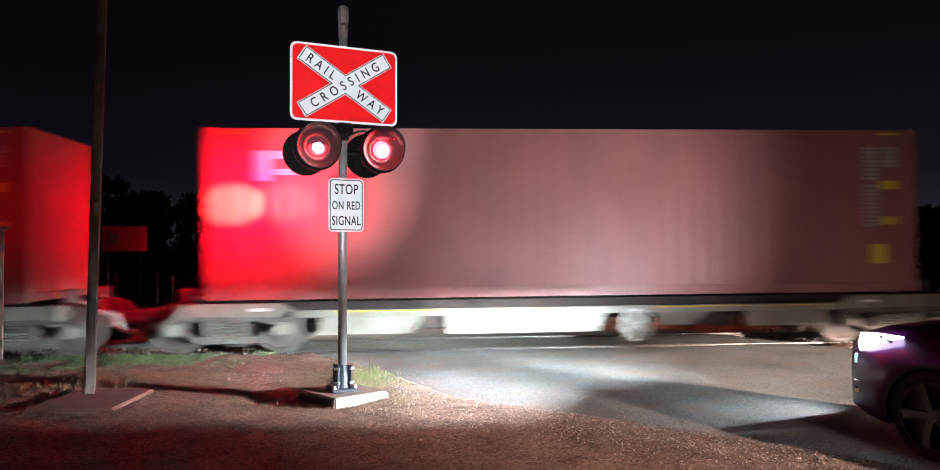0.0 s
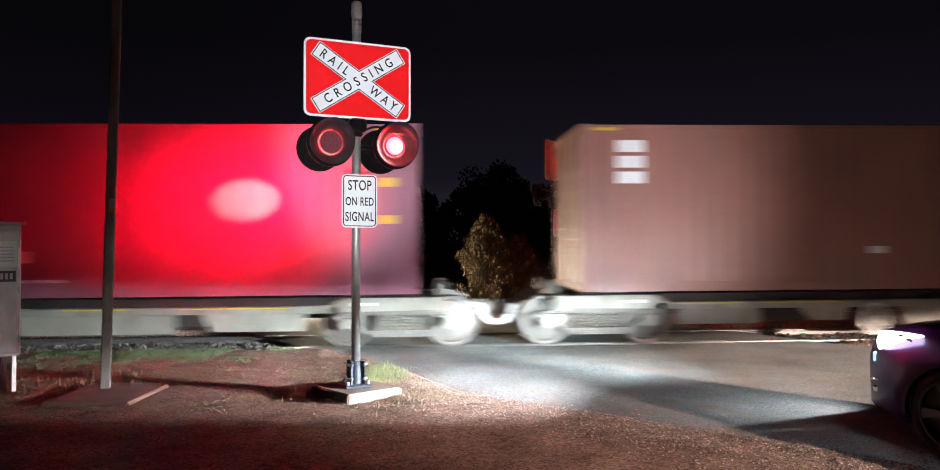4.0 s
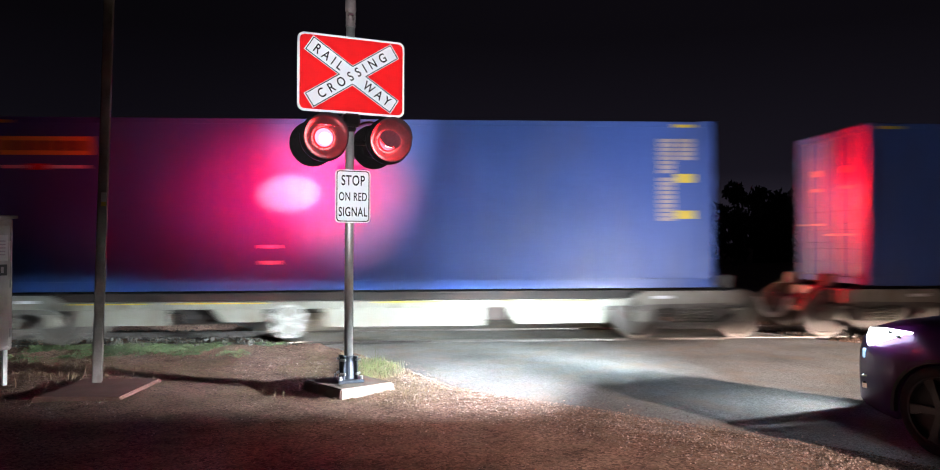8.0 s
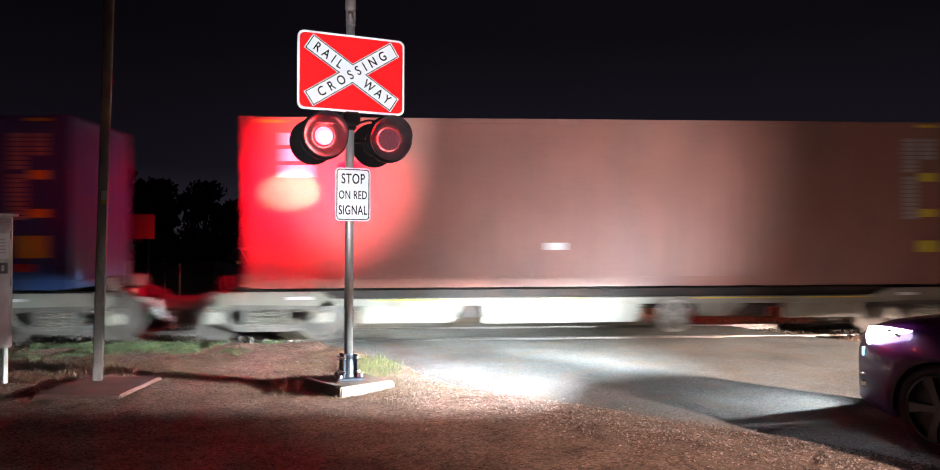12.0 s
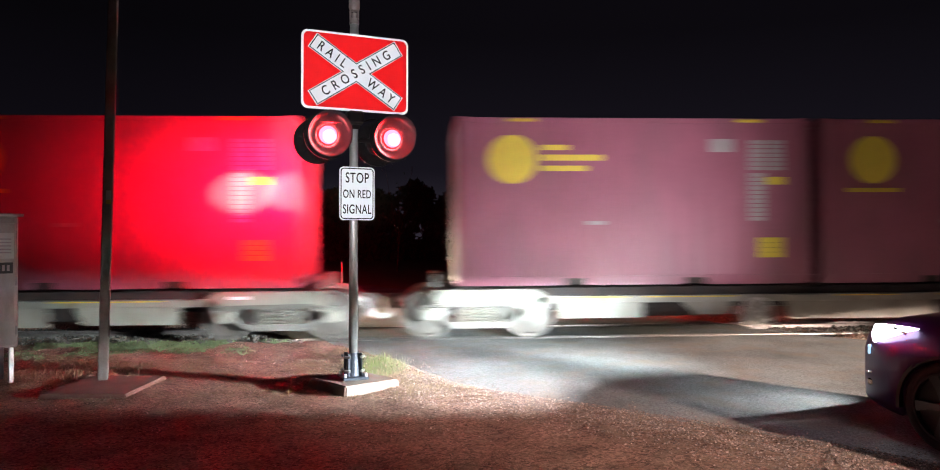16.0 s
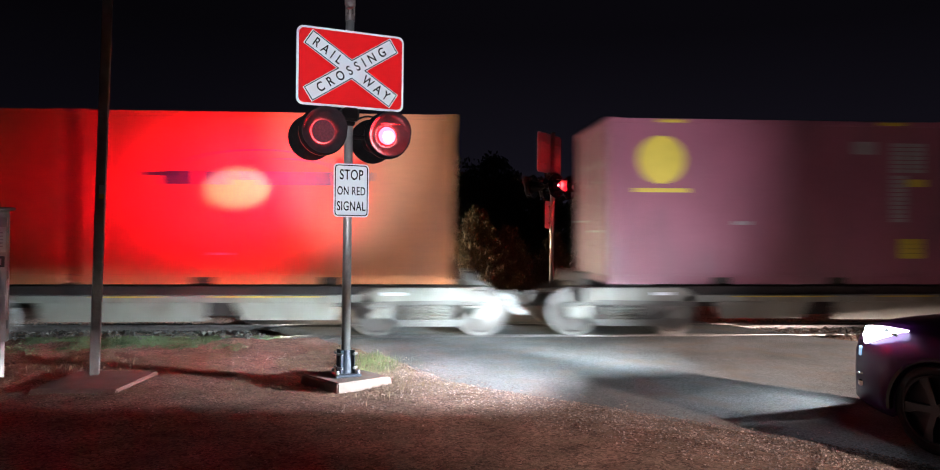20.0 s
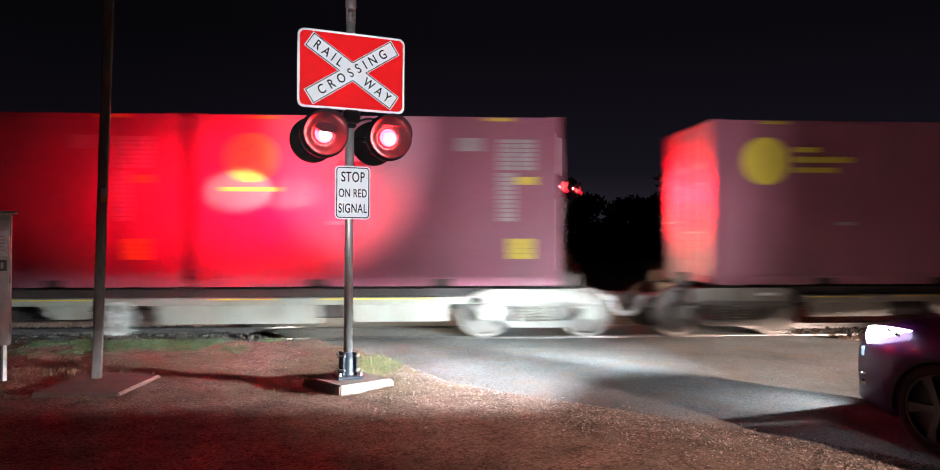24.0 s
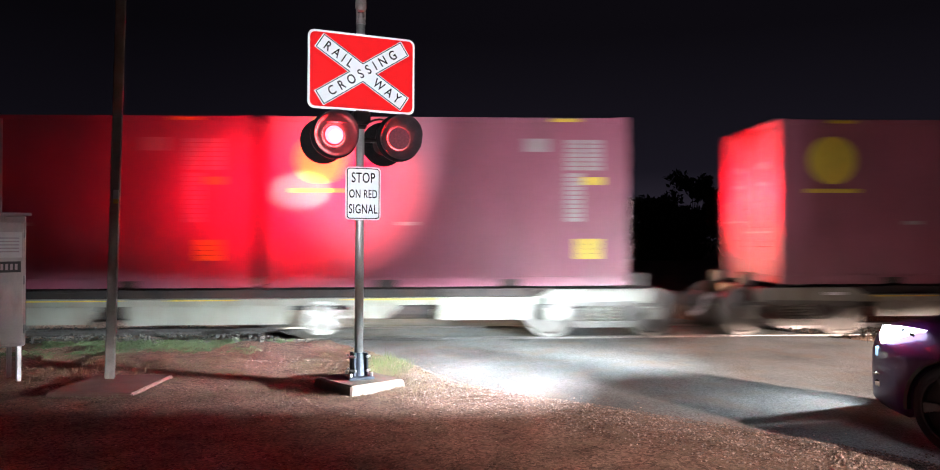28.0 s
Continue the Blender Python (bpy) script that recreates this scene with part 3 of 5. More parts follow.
stones("shoulder_gravel", 60000, on_shoulder, 0.0025, 0.013, M["stone"], "loose pale gravel along the road's edge", 3)
stones("dirt_pebbles", 20000, on_dirt, 0.002, 0.012, M["stone"], "scattered pebbles on the red dirt", 4)
stones("ballast", 9000, on_track, 0.02, 0.055, M["ballast"], "grey track ballast with dust", 5)


def blades(name, count, place, h_lo, h_hi, width, mat, label, seed, flat=0.4, lie=False):
    """Many thin blades in one mesh."""
    rnd = random.Random(seed)
    vs, fs = [], []
    done = 0
    while done < count:
        p = place(rnd)
        if p is None:
            continue
        x, y, z = p
        h, a = rnd.uniform(h_lo, h_hi), rnd.uniform(0, 6.28)
        lean = rnd.uniform(0, flat) * h * 2.2
        up = math.sqrt(max(0.05, 1 - min(0.95, (lean / (h * 1.2)) ** 2))) * h
        if lie:
            lean, up = h, h * rnd.uniform(0.05, 0.55)
        cx, sx = math.cos(a), math.sin(a)
        b = a + 1.57 + rnd.uniform(-0.5, 0.5)
        wx, wy = math.cos(b) * width / 2, math.sin(b) * width / 2
        k = len(vs)
        vs += [(x - wx, y - wy, z), (x + wx, y + wy, z), (x + 0.45 * lean * cx + 0.8 * wx, y + 0.45 * lean * sx + 0.8 * wy, z + 0.6 * up), (x + 0.45 * lean * cx - 0.8 * wx, y + 0.45 * lean * sx - 0.8 * wy, z + 0.6 * up), (x + lean * cx, y + lean * sx, z + up)]
        fs += [(k, k + 1, k + 2, k + 3), (k + 3, k + 2, k + 4)]
        done += 1
    return stuff(name, vs, fs, mat, label, "grass")


def weeds(name, count, place, mat, label, seed):
    """Low plants in one mesh, each a rosette of broad leaves."""
    rnd = random.Random(seed)
    vs, fs = [], []
    done = 0
    while done < count:
        p = place(rnd)
        if p is None:
            continue
        size = rnd.uniform(0.5, 1.3)
        for _ in range(rnd.randint(7, 14)):
            a, el = rnd.uniform(0, 6.28), rnd.uniform(0.05, 1.2)
            ln, wd = size * rnd.uniform(0.015, 0.042), size * rnd.uniform(0.006, 0.013)
            out = Vector((math.cos(a) * math.cos(el), math.sin(a) * math.cos(el), math.sin(el)))
            side = Vector((-math.sin(a), math.cos(a), rnd.uniform(-0.4, 0.4)))
            q = Vector(p) + out * 0.015
            droop = Vector((0, 0, -0.3 * ln))
            k = len(vs)
            vs += [tuple(v) for v in (q, q + out * ln * 0.55 + side * wd, q + out * ln + droop, q + out * ln * 0.55 - side * wd)]
            fs.append((k, k + 1, k + 2, k + 3))
        done += 1
    return stuff(name, vs, fs, mat, label, "weeds")


def by_post(rnd):
    a, r = rnd.uniform(0, 6.28), rnd.random() ** 0.6
    x, y = -0.62 + 0.42 * r * math.cos(a), 10.05 + 0.85 * r * math.sin(a)
    return (x, y, ground_z(x, y)) if inside_road(x, y) < 0.02 else None


def by_footing(rnd):
    x, y = rnd.gauss(-0.55, 0.45), rnd.gauss(9.1, 0.55)
    return (x, y, ground_z(x, y)) if inside_road(x, y) < -0.05 and wob(x, y, 2.0, 4) > -0.4 else None


def by_track(rnd):
    x = rnd.uniform(-9.5, -2.2)
    y = 12.12 + 0.35 * wob(x, 0, 0.5, 8) + rnd.gauss(0, 0.34)
    if inside_road(x, y) > -0.02 or y > 13.3 or wob(x, y, 1.3, 6) < -0.1 + 0.25 * rnd.random():
        return None
    return x, y, max(ground_z(x, y), rise(x) - 0.07)


def litter(rnd):
    x, y = rnd.uniform(-6.0, 0.6), 8.1 + 3.5 * rnd.random() ** 0.8 + rnd.gauss(0, 0.3)
    d = inside_road(x, y)
    if d > -0.08 or wob(x, y, 1.1, 12) < -0.1:
        return None
    return x, y, ground_z(x, y) + 0.004


def far_verge(rnd):
    x = rnd.uniform(-1.5, 7.5)
    y = rnd.uniform(16.3, 19.5)
    return (x, y, ground_z(x, y)) if inside_road(x, y) < -0.1 else None


def cabinet_tuft(rnd):
    x, y = rnd.gauss(-4.5, 0.55), rnd.gauss(9.9, 0.45)
    return x, y, ground_z(x, y)


blades("grass_by_signal", 1500, by_post, 0.02, 0.11, 0.007, M["lime_grass"], "short yellow-green grass at the road's edge", 21, 0.7)
blades("tall_grass_by_signal", 40, by_post, 0.14, 0.24, 0.005, M["lime_grass"], "a few taller pale grass stalks", 28, 0.25)
blades("dry_grass_by_signal", 2600, by_footing, 0.02, 0.085, 0.006, M["straw"], "dry trampled grass round the signal's footing", 27, 0.9)
weeds("trackside_weeds", 6500, by_track, M["grass"], "low leafy green weeds along the ballast", 22)
blades("trackside_grass", 9000, by_track, 0.02, 0.06, 0.008, M["lime_grass"], "thin pale grass among the weeds", 29, 0.8)
blades("dry_litter", 26000, litter, 0.012, 0.05, 0.009, M["straw"], "dry straw and leaf litter on the dirt", 23, 1.0, True)
blades("far_dry_grass", 2500, far_verge, 0.08, 0.32, 0.012, M["straw"], "dry grass beyond the track", 24)
blades("dry_tussock", 350, cabinet_tuft, 0.03, 0.11, 0.008, M["straw"], "dry tussock of grass by the cabinet", 25, 0.6)

# ---- crossing signal ----


def footing(name, m, base, top, h, label, mat="concrete", deep=0.84):
    ob = thing(name, m, label, "footing")
    bm = bmesh.new()
    lo = [bm.verts.new((sx * base / 2, sy * base * deep / 2, -0.1)) for sx, sy in ((-1, -1), (1, -1), (1, 1), (-1, 1))]
    hi = [bm.verts.new((sx * top / 2, sy * top * deep / 2, h)) for sx, sy in ((-1, -1), (1, -1), (1, 1), (-1, 1))]
    bm.faces.new(hi)
    bm.faces.new(lo[::-1])
    for i in range(4):
        bm.faces.new((lo[i], lo[(i + 1) % 4], hi[(i + 1) % 4], hi[i]))
    bmesh.ops.bevel(bm, geom=bm.edges[:], offset=0.015, segments=2, affect="EDGES")
    bmesh.ops.subdivide_edges(bm, edges=[e for e in bm.edges if e.calc_length() > 0.3], cuts=5, use_grid_fill=True)
    for v in bm.verts:
        v.co += 0.006 * Vector((wob(v.co.x, v.co.y, 9, 1), wob(v.co.x, v.co.z, 9, 2), wob(v.co.y, v.co.x, 9, 3)))
    part("block", bm, M[mat], ob)
    return ob


footing("concrete_footing", pose(-0.81, 8.71, 0, 0, 0, 39), 0.80, 0.70, 0.10, "weathered concrete footing block under the signal mast", deep=1.08)
footing("concrete_slab", pose(-3.68, 8.92, 0, 0, 0, -3), 0.98, 0.94, 0.012, "flat dirty concrete slab, tinted as red-lit, under the steel post", "slab", 1.18)

FLAPS = []
RED_TINT = (1.0, 0.0006, 0.03)


def lamp_head(sig, x, facing, slot, lit_watts, turn=0.0, throw=0.0, target=None):
    """One round signal lamp: housing, background disc, hood, lit lens, added shutter flap in front of it, and its beam.
    """
    base = pose(x, 0, 2.86, 0, 0, 0 if facing < 0 else 180 + turn) @ pose(0, -0.085, 0)

    def P(dx, dy, dz):
        return base @ Vector((dx, dy, dz))
    bm = bmesh.new()
    add_cyl(bm, P(0, -0.06, 0), P(0, -0.215, 0), 0.10, 0.135, 24)
    add_cyl(bm, P(0, 0.06, 0), P(0, -0.07, 0), 0.05, 0.09, 20)
    add_box(bm, P(0, -0.12, 0.13), (0.03, 0.05, 0.06), 0.006)
    head = part("lamp_head", bm, M["black"], sig, "black round lamp housing", smooth=False)
    bm = bmesh.new()
    add_ring(bm, base @ pose(0, -0.220, 0), 0.265, 0.105, 0.006, 40)
    add_ring(bm, base @ pose(0, -0.217, 0), 0.268, 0.260, 0.018, 40)
    part("background_disc", bm, M["disc"], head)
    # towards the road a deep black dish with a short visor, towards the train a plain tube
    bm = bmesh.new()
    k = 36
    rows = []
    for i in range(k + 1):
        a = radians(-90 + 360 * i / k)
        if facing < 0:
            lip = 0.020 + 0.10 * max(0.0, math.sin(a)) ** 0.7
            sec = ((0.108, -0.224), (0.165, -0.246), (0.225, -0.292), (0.245, -0.300 - lip), (0.250, -0.300 - lip), (0.231, -0.290), (0.170, -0.240), (0.108, -0.2235))
        else:
            cut = 0.15 + 0.12 * abs(math.sin(a))
            sec = ((0.126, -0.221), (0.142, -0.221 - cut), (0.138, -0.221 - cut), (0.122, -0.221))
        rows.append([bm.verts.new(P(r * math.cos(a), y, r * math.sin(a))) for r, y in sec])
    for p, q in zip(rows, rows[1:]):
        for j in range(len(p)):
            bm.faces.new((p[j], p[(j + 1) % len(p)], q[(j + 1) % len(p)], q[j]))
    part("hood", bm, M["hood"], head, smooth=facing < 0)
    # domed lens round a white-hot middle
    bm = bmesh.new()
    add_cyl(bm, P(0, -0.210, 0), P(0, -0.224, 0), 0.104, 0.098, 28)
    lens = part("lens", bm, M["signal_glow"], head, "glowing red glass lens")
    bm = bmesh.new()
    add_cyl(bm, P(0.012, -0.220, -0.012), P(0.012, -0.229, -0.012), 0.070, 0.060, 24)
    part("lamp_core", bm, M["signal_core"], lens, "white-hot middle of the lens")
    # shutter flap added to cover the always-lit lens, hinged at its top, folding up under the hood
    bm = bmesh.new()
    add_cyl(bm, (0, -0.003, -0.129), (0, 0.003, -0.129), 0.128, 0.128, 28)
    flap = part("lens_shutter", bm, M["red_lens_dark"], head, "added dark red flap that hides the always-lit lens")
    rest = base @ pose(0, -0.2395, 0.129)
    flap.matrix_basis = rest
    FLAPS.append((flap, rest, slot))
    lamp = bpy.data.lights.new("signal_beam", "SPOT")
    lamp.energy, lamp.color = lit_watts, RED_TINT
    lamp.spot_size, lamp.spot_blend, lamp.shadow_soft_size = radians(100 if facing > 0 else 95), 1.0, 0.02
    ob = new("signal_beam", lamp)
    ob.parent = head
    ob.matrix_basis = look(P(0, -0.232, 0), P(1.2 if facing > 0 else 0, -3.0, 0.2 if facing > 0 else 0.1))
    if facing > 0:
        # the lens throws a bright lobe with a tight core inside the wide beam
        tinted = RED_TINT if target is None else (1.0, 0.0006, 0.012)
        for label, share, tint, cone, soft in (("signal_beam_lobe", 0.32, tinted, 78, 1.0), ("signal_beam_inner", 0.75, tinted, 52, 1.0), ("signal_beam_core", 1.9 if target is None else 0.2, (1.0, 0.105, 0.065), 17, 0.7)):
            lobe = bpy.data.lights.new(label, "SPOT")
            lobe.energy, lobe.color = throw * share, tint
            lobe.spot_size, lobe.spot_blend, lobe.shadow_soft_size = radians(cone if target is None else cone * 1.05), soft, 0.02
            ob = new(label, lobe)
            ob.parent = head
            ob.matrix_basis = look(P(0, -0.232, 0), target or P(0.25 if cone < 40 else 0.28, -3.0, -0.28)) @ Matrix.Diagonal((1, 0.68 if cone < 40 else 0.72, 1, 1))
    return head


def crossing_signal(m, label, near):
    sig = thing("crossing_signal", m, label, "railway signal", "crossing signals")
    bm = bmesh.new()
    add_cyl(bm, (0, 0, 0.10), (0, 0, 4.22 if near else 4.10), 0.051, 0.049, 20)
    part("mast", bm, M["galv"], sig, "galvanised steel mast", True)
    # cast base with ribs, collar and bolts
    bm = bmesh.new()
    add_box(bm, (0, 0, 0.118), (0.30, 0.30, 0.036), 0.008)
    add_cyl(bm, (0, 0, 0.13), (0, 0, 0.40), 0.085, 0.066, 18)
    for i in range(4):
        a = radians(45 + 90 * i)
        add_box(bm, (0.085 * math.cos(a), 0.085 * math.sin(a), 0.26), (0.07, 0.018, 0.28), 0.003, pose(0, 0, 0, 0, 0, 45 + 90 * i))
    base = part("mast_base", bm, M["blue_iron"], sig, "dark cast-iron base with clamp bolts")
    for i in range(4):
        a = radians(45 + 90 * i)
        c, s = math.cos(a), math.sin(a)
        for r, z in ((0.125, 0.36), (0.125, 0.20)):
            t = Vector((-s, c, 0)) * 0.035
            p = Vector((r * c, r * s, z))
            bar_part("bolt", p - t, p + t, 0.016, M["bolt"], base, seg=8)
        bar_part("bolt", (0.17 * c, 0.17 * s, 0.13), (0.17 * c, 0.17 * s, 0.175), 0.017, M["bolt"], base, seg=8)
    # crossed-bars board
    W, H, Z = 1.255, 0.885, 3.62
    board = part("sign_board", _plate(W, H, 0.075, 0.012), M["sign_white"], sig, "red board with white crossed bars reading RAILWAY CROSSING", at=pose(0, -0.09, Z))
    part("red_field", _plate(W - 0.05, H - 0.05, 0.06, 0.004), M["sign_red"], board, at=pose(0, -0.010, 0))
    bw, half = 0.084, 0.586
    for side in (-1, 1):
        bar = box_part("crossed_bar", (0, 0, 0), (1.205, 0.004, 0.192), M["sign_white"], board, label="white bar with black edge lines")
        bar.matrix_basis = pose(0, -0.0145 if side < 0 else -0.0149, 0, 0, -33.0 * side)
        bm = bmesh.new()
        for z, lo, hi in ((bw, -1.51, 0.66), (-bw, -0.66, 1.51)):
            a, b = (lo * bw, hi * bw) if side > 0 else (-hi * bw, -lo * bw)
            add_box(bm, ((-half + a) / 2, 0, z), (a + half, 0.002, 0.010))
            add_box(bm, ((half + b) / 2, 0, z), (half - b, 0.002, 0.010))
        for x in (-half, half):
            add_box(bm, (x, 0, 0), (0.010, 0.002, 2 * bw + 0.010))
        part("edge_line", bm, M["sign_black"], bar, at=pose(0, -0.004, 0))
        if side > 0:
            letters("CROSSING", 0.150, M["sign_black"], bar, pose(0.0, -0.0042, -0.004), spacing=1.80, squeeze=0.82, bold=0.009)
        else:
            letters("RAIL", 0.150, M["sign_black"], bar, pose(-0.335, -0.0042, -0.004), spacing=1.68, squeeze=0.82, bold=0.009)
            letters("WAY", 0.150, M["sign_black"], bar, pose(0.345, -0.0042, -0.004), spacing=1.63, squeeze=0.82, bold=0.009)
    part("board_back", _plate(W - 0.02, H - 0.02, 0.07, 0.003), M["sign_back"], board, "bare aluminium back", at=pose(0, 0.008, 0))
    for z in (-0.24, 0.24):
        bm = bmesh.new()
        add_box(bm, (0, 0.026, z), (1.09, 0.03, 0.045), 0.004)
        part("stiffener_rail", bm, M["galv"], board)
    # lower sign
    low = part("stop_sign_plate", _plate(0.415, 0.612, 0.05, 0.008), M["sign_white"], sig, "white sign with black border reading STOP ON RED SIGNAL", at=pose(0.02, -0.075, 2.235))
    bm = bmesh.new()
    o = rounded(0.387, 0.584, 0.04)
    i_ = rounded(0.365, 0.562, 0.03)
    vo = [bm.verts.new((x, 0, z)) for x, z in o]
    vi = [bm.verts.new((x, 0, z)) for x, z in i_]
    for j in range(len(vo)):
        bm.faces.new((vo[j], vo[(j + 1) % len(vo)], vi[(j + 1) % len(vo)], vi[j]))
    part("border_line", bm, M["sign_black"], low, at=pose(0, -0.0065, 0))
    letters("STOP", 0.165, M["sign_black"], low, pose(0, -0.006, 0.175), spacing=1.08, squeeze=0.67, bold=0.008)
    letters("ON RED", 0.135, M["sign_black"], low, pose(0, -0.006, -0.01), spacing=1.08, squeeze=0.63, bold=0.008)
    letters("SIGNAL", 0.150, M["sign_black"], low, pose(0, -0.006, -0.185), spacing=1.08, squeeze=0.63, bold=0.008)
    bm = bmesh.new()
    for z in (2.05, 2.42):
        add_ring(bm, pose(0, 0, z, 90), 0.058, 0.0515, 0.03, 20)
        add_box(bm, (0, -0.06, z), (0.16, 0.012, 0.03), 0.003)
        part("sign_clamp", bm, M["galv"], sig)
        bm = bmesh.new()
    bm.free()
    # cross arm and junction box
    bm = bmesh.new()
    add_cyl(bm, (-0.42, 0, 2.86), (0.42, 0, 2.86), 0.028, None, 14)
    part("cross_arm", bm, M["black"], sig)
    bm = bmesh.new()
    add_box(bm, (0, 0, 3.11), (0.20, 0.24, 0.16), 0.03)
    add_box(bm, (0, 0, 3.02), (0.12, 0.16, 0.08), 0.02)
    part("junction_box", bm, M["black"], sig, "black cable junction box")
    for x in (-0.42, 0.42):
        bm = bmesh.new()
        add_tube(bm, [(x * (1 - 0.86 * t), 0.03, 3.06 + 0.07 * math.sin(3.14 * t) - 0.02 * t) for t in np.linspace(0, 1, 9)], 0.012)
        part("cable", bm, M["black"], sig)
    # bell on the top of the near mast
    bm = bmesh.new()
    add_cyl(bm, (0, 0, 4.20), (0, 0, 4.27), 0.058, 0.050, 18)
    add_cyl(bm, (0, 0, 4.27), (0, 0, 4.33), 0.026, 0.034, 18)
    for e in (-1, 1):
        add_box(bm, (0.045 * e, 0, 4.31), (0.014, 0.05, 0.11), 0.003)
    add_cyl(bm, (0, 0, 4.355), (0, 0, 4.39), 0.050, 0.064, 18)
    add_cyl(bm, (0, 0, 4.39), (0, 0, 4.535), 0.064, 0.060, 18)
    add_cyl(bm, (0, 0, 4.535), (0, 0, 4.56), 0.060, 0.034, 18)
    if near:
        part("warning_bell", bm, M["bell"], sig, "grey warning bell housing on the mast top")
    for x in (-0.37, 0.37):
        lamp_head(sig, x, -1, 0 if x < 0 else 1, 95 if near else 60)
        # the lamps that face the other way flash crosswise
        lamp_head(sig, x, 1, (1 if x < 0 else 0) if near else (0 if x < 0 else 1), 300 if near else 12, 0 if near else -15, 8400 if near else 7500, None if near else m.inverted() @ Vector((6.4, 13.3, 2.5)))
    return sig


def _plate(w, h, r, thick):
    bm = bmesh.new()
    add_prism(bm, rounded(w, h, r), thick, Matrix())
    return bm


crossing_signal(pose(-0.815, 8.70, 0, 0, 0, 20), "level-crossing signal on a galvanised mast with red flashing lamps and signs", True)
crossing_signal(pose(3.02, 16.65, 0, 0, 0, 235), "level-crossing signal beyond the track seen from behind, lamps flashing", False)

# ---- roadside things ----
post = thing("steel_post", pose(-3.765, 9.02, 0, 0, 1.15, 18), "tall square steel post with a small tag", "post")
box_part("shaft", (0, 0, 3.6), (0.11, 0.11, 7.1), M["post"], post, 0.012)
box_part("tag", (0.012, -0.056, 2.22), (0.055, 0.006, 0.11), M["label"], post, 0.002)
box_part("tag_clip", (0.012, -0.056, 2.14), (0.05, 0.006, 0.05), M["yellow"], post, 0.002)

cab = thing("equipment_cabinet", pose(-5.17, 8.9, 0, 0, 0, 45), "weathered grey steel trackside cabinet on legs", "cabinet")
box_part("body", (0, 0.2, 1.19), (0.92, 0.46, 1.56), M["cabinet"], cab, 0.02)
box_part("door", (0, -0.045, 1.17), (0.84, 0.024, 1.44), M["cabinet"], cab, 0.008)
box_part("roof", (0, 0.2, 1.985), (1.0, 0.56, 0.035), M["cabinet"], cab, 0.01)
for x in (-0.4, 0.4):
    for y in (0.03, 0.38):
        box_part("leg", (x, y, 0.2), (0.05, 0.05, 0.42), M["galv"], cab, 0.004)
box_part("notice", (0.25, -0.06, 1.62), (0.30, 0.004, 0.30), M["label"], cab)
for z in (1.70, 1.66, 1.62, 1.58, 1.54):
    box_part("notice_line", (0.25, -0.0635, z), (0.24, 0.002, 0.014), M["grey_label"], cab)
box_part("number_plate", (0.27, -0.06, 1.36), (0.24, 0.004, 0.13), M["dark_print"], cab)
for x in (0.19, 0.24, 0.29, 0.34):
    box_part("plate_bar", (x, -0.0635, 1.36), (0.028, 0.002, 0.07), M["grey_label"], cab)
bar_part("conduit", (0.12, -0.075, 1.05), (0.12, -0.075, 1.95), 0.014, M["galv"], cab)
box_part("lock", (-0.30, -0.075, 1.15), (0.05, 0.04, 0.14), M["black"], cab, 0.006)
for z in (0.62, 1.2, 1.75):
    bar_part("hinge", (0.43, -0.06, z - 0.05), (0.43, -0.06, z + 0.05), 0.013, M["galv"], cab, seg=10)
bar_part("aerial", (0.22, 0.1, 2.0), (0.22, 0.1, 3.12), 0.014, M["galv"], cab)


def guidepost(x, y, z0=0.0):
    g = thing("guidepost", pose(x, y, z0), "white roadside guidepost with a red reflector", "guidepost", "guideposts by the far road")
    bm = bmesh.new()
    add_prism(bm, [(-0.032, -0.1), (0.032, -0.1), (0.032, 0.86), (0.012, 0.95), (-0.032, 0.90)], 0.02, Matrix())
    part("stake", bm, M["label"], g)
    box_part("reflector", (0, -0.014, 0.72), (0.045, 0.008, 0.26), M["reflector"], g, 0.004)


for _p in ((-9.92, 25.8), (-8.55, 25.7), (-12.6, 25.8), (-2.74, 25.2), (-7.4, 23.6)):
    guidepost(*_p)

fs = thing("far_sign", pose(-11.6, 31, 0, 0, 0, 22), "wide red reflective board on two posts beyond the track", "sign")
box_part("board", (0, 0, 2.18), (1.66, 0.02, 1.02), M["retro_red"], fs, 0.004)
box_part("panel", (-0.45, -0.014, 2.2), (0.34, 0.006, 0.42), M["grey_label"], fs)
for x in (-0.6, 0.6):
    bar_part("leg", (x, 0.04, -0.1), (x, 0.04, 2.6), 0.03, M["galv"], fs, seg=10)

# ---- cars ----


def loft(stations, mat, parent, name, label=""):
    """A body of cross-sections: (x, [(y, z), ...]) on the left half, mirrored."""
    bm = bmesh.new()
    rows = []
    for x, sec in stations:
        full = [(-y, z) for y, z in sec] + [(y, z) for y, z in reversed(sec)]
        rows.append([bm.verts.new((x, y, z)) for y, z in full])
    n = len(rows[0])
    for p, q in zip(rows, rows[1:]):
        for j in range(n - 1):
            bm.faces.new((p[j], p[j + 1], q[j + 1], q[j]))
        bm.faces.new((p[n - 1], p[0], q[0], q[n - 1]))
    bm.faces.new(rows[0]), bm.faces.new(rows[-1][::-1])
    return part(name, bm, mat, parent, label, True)


def arch(x, axles, r):
    """Height of the wheel arch over x, or 0."""
    return max((math.sqrt(r * r - (x - a) ** 2) + 0.34 if abs(x - a) < r else 0.0) for a in axles)


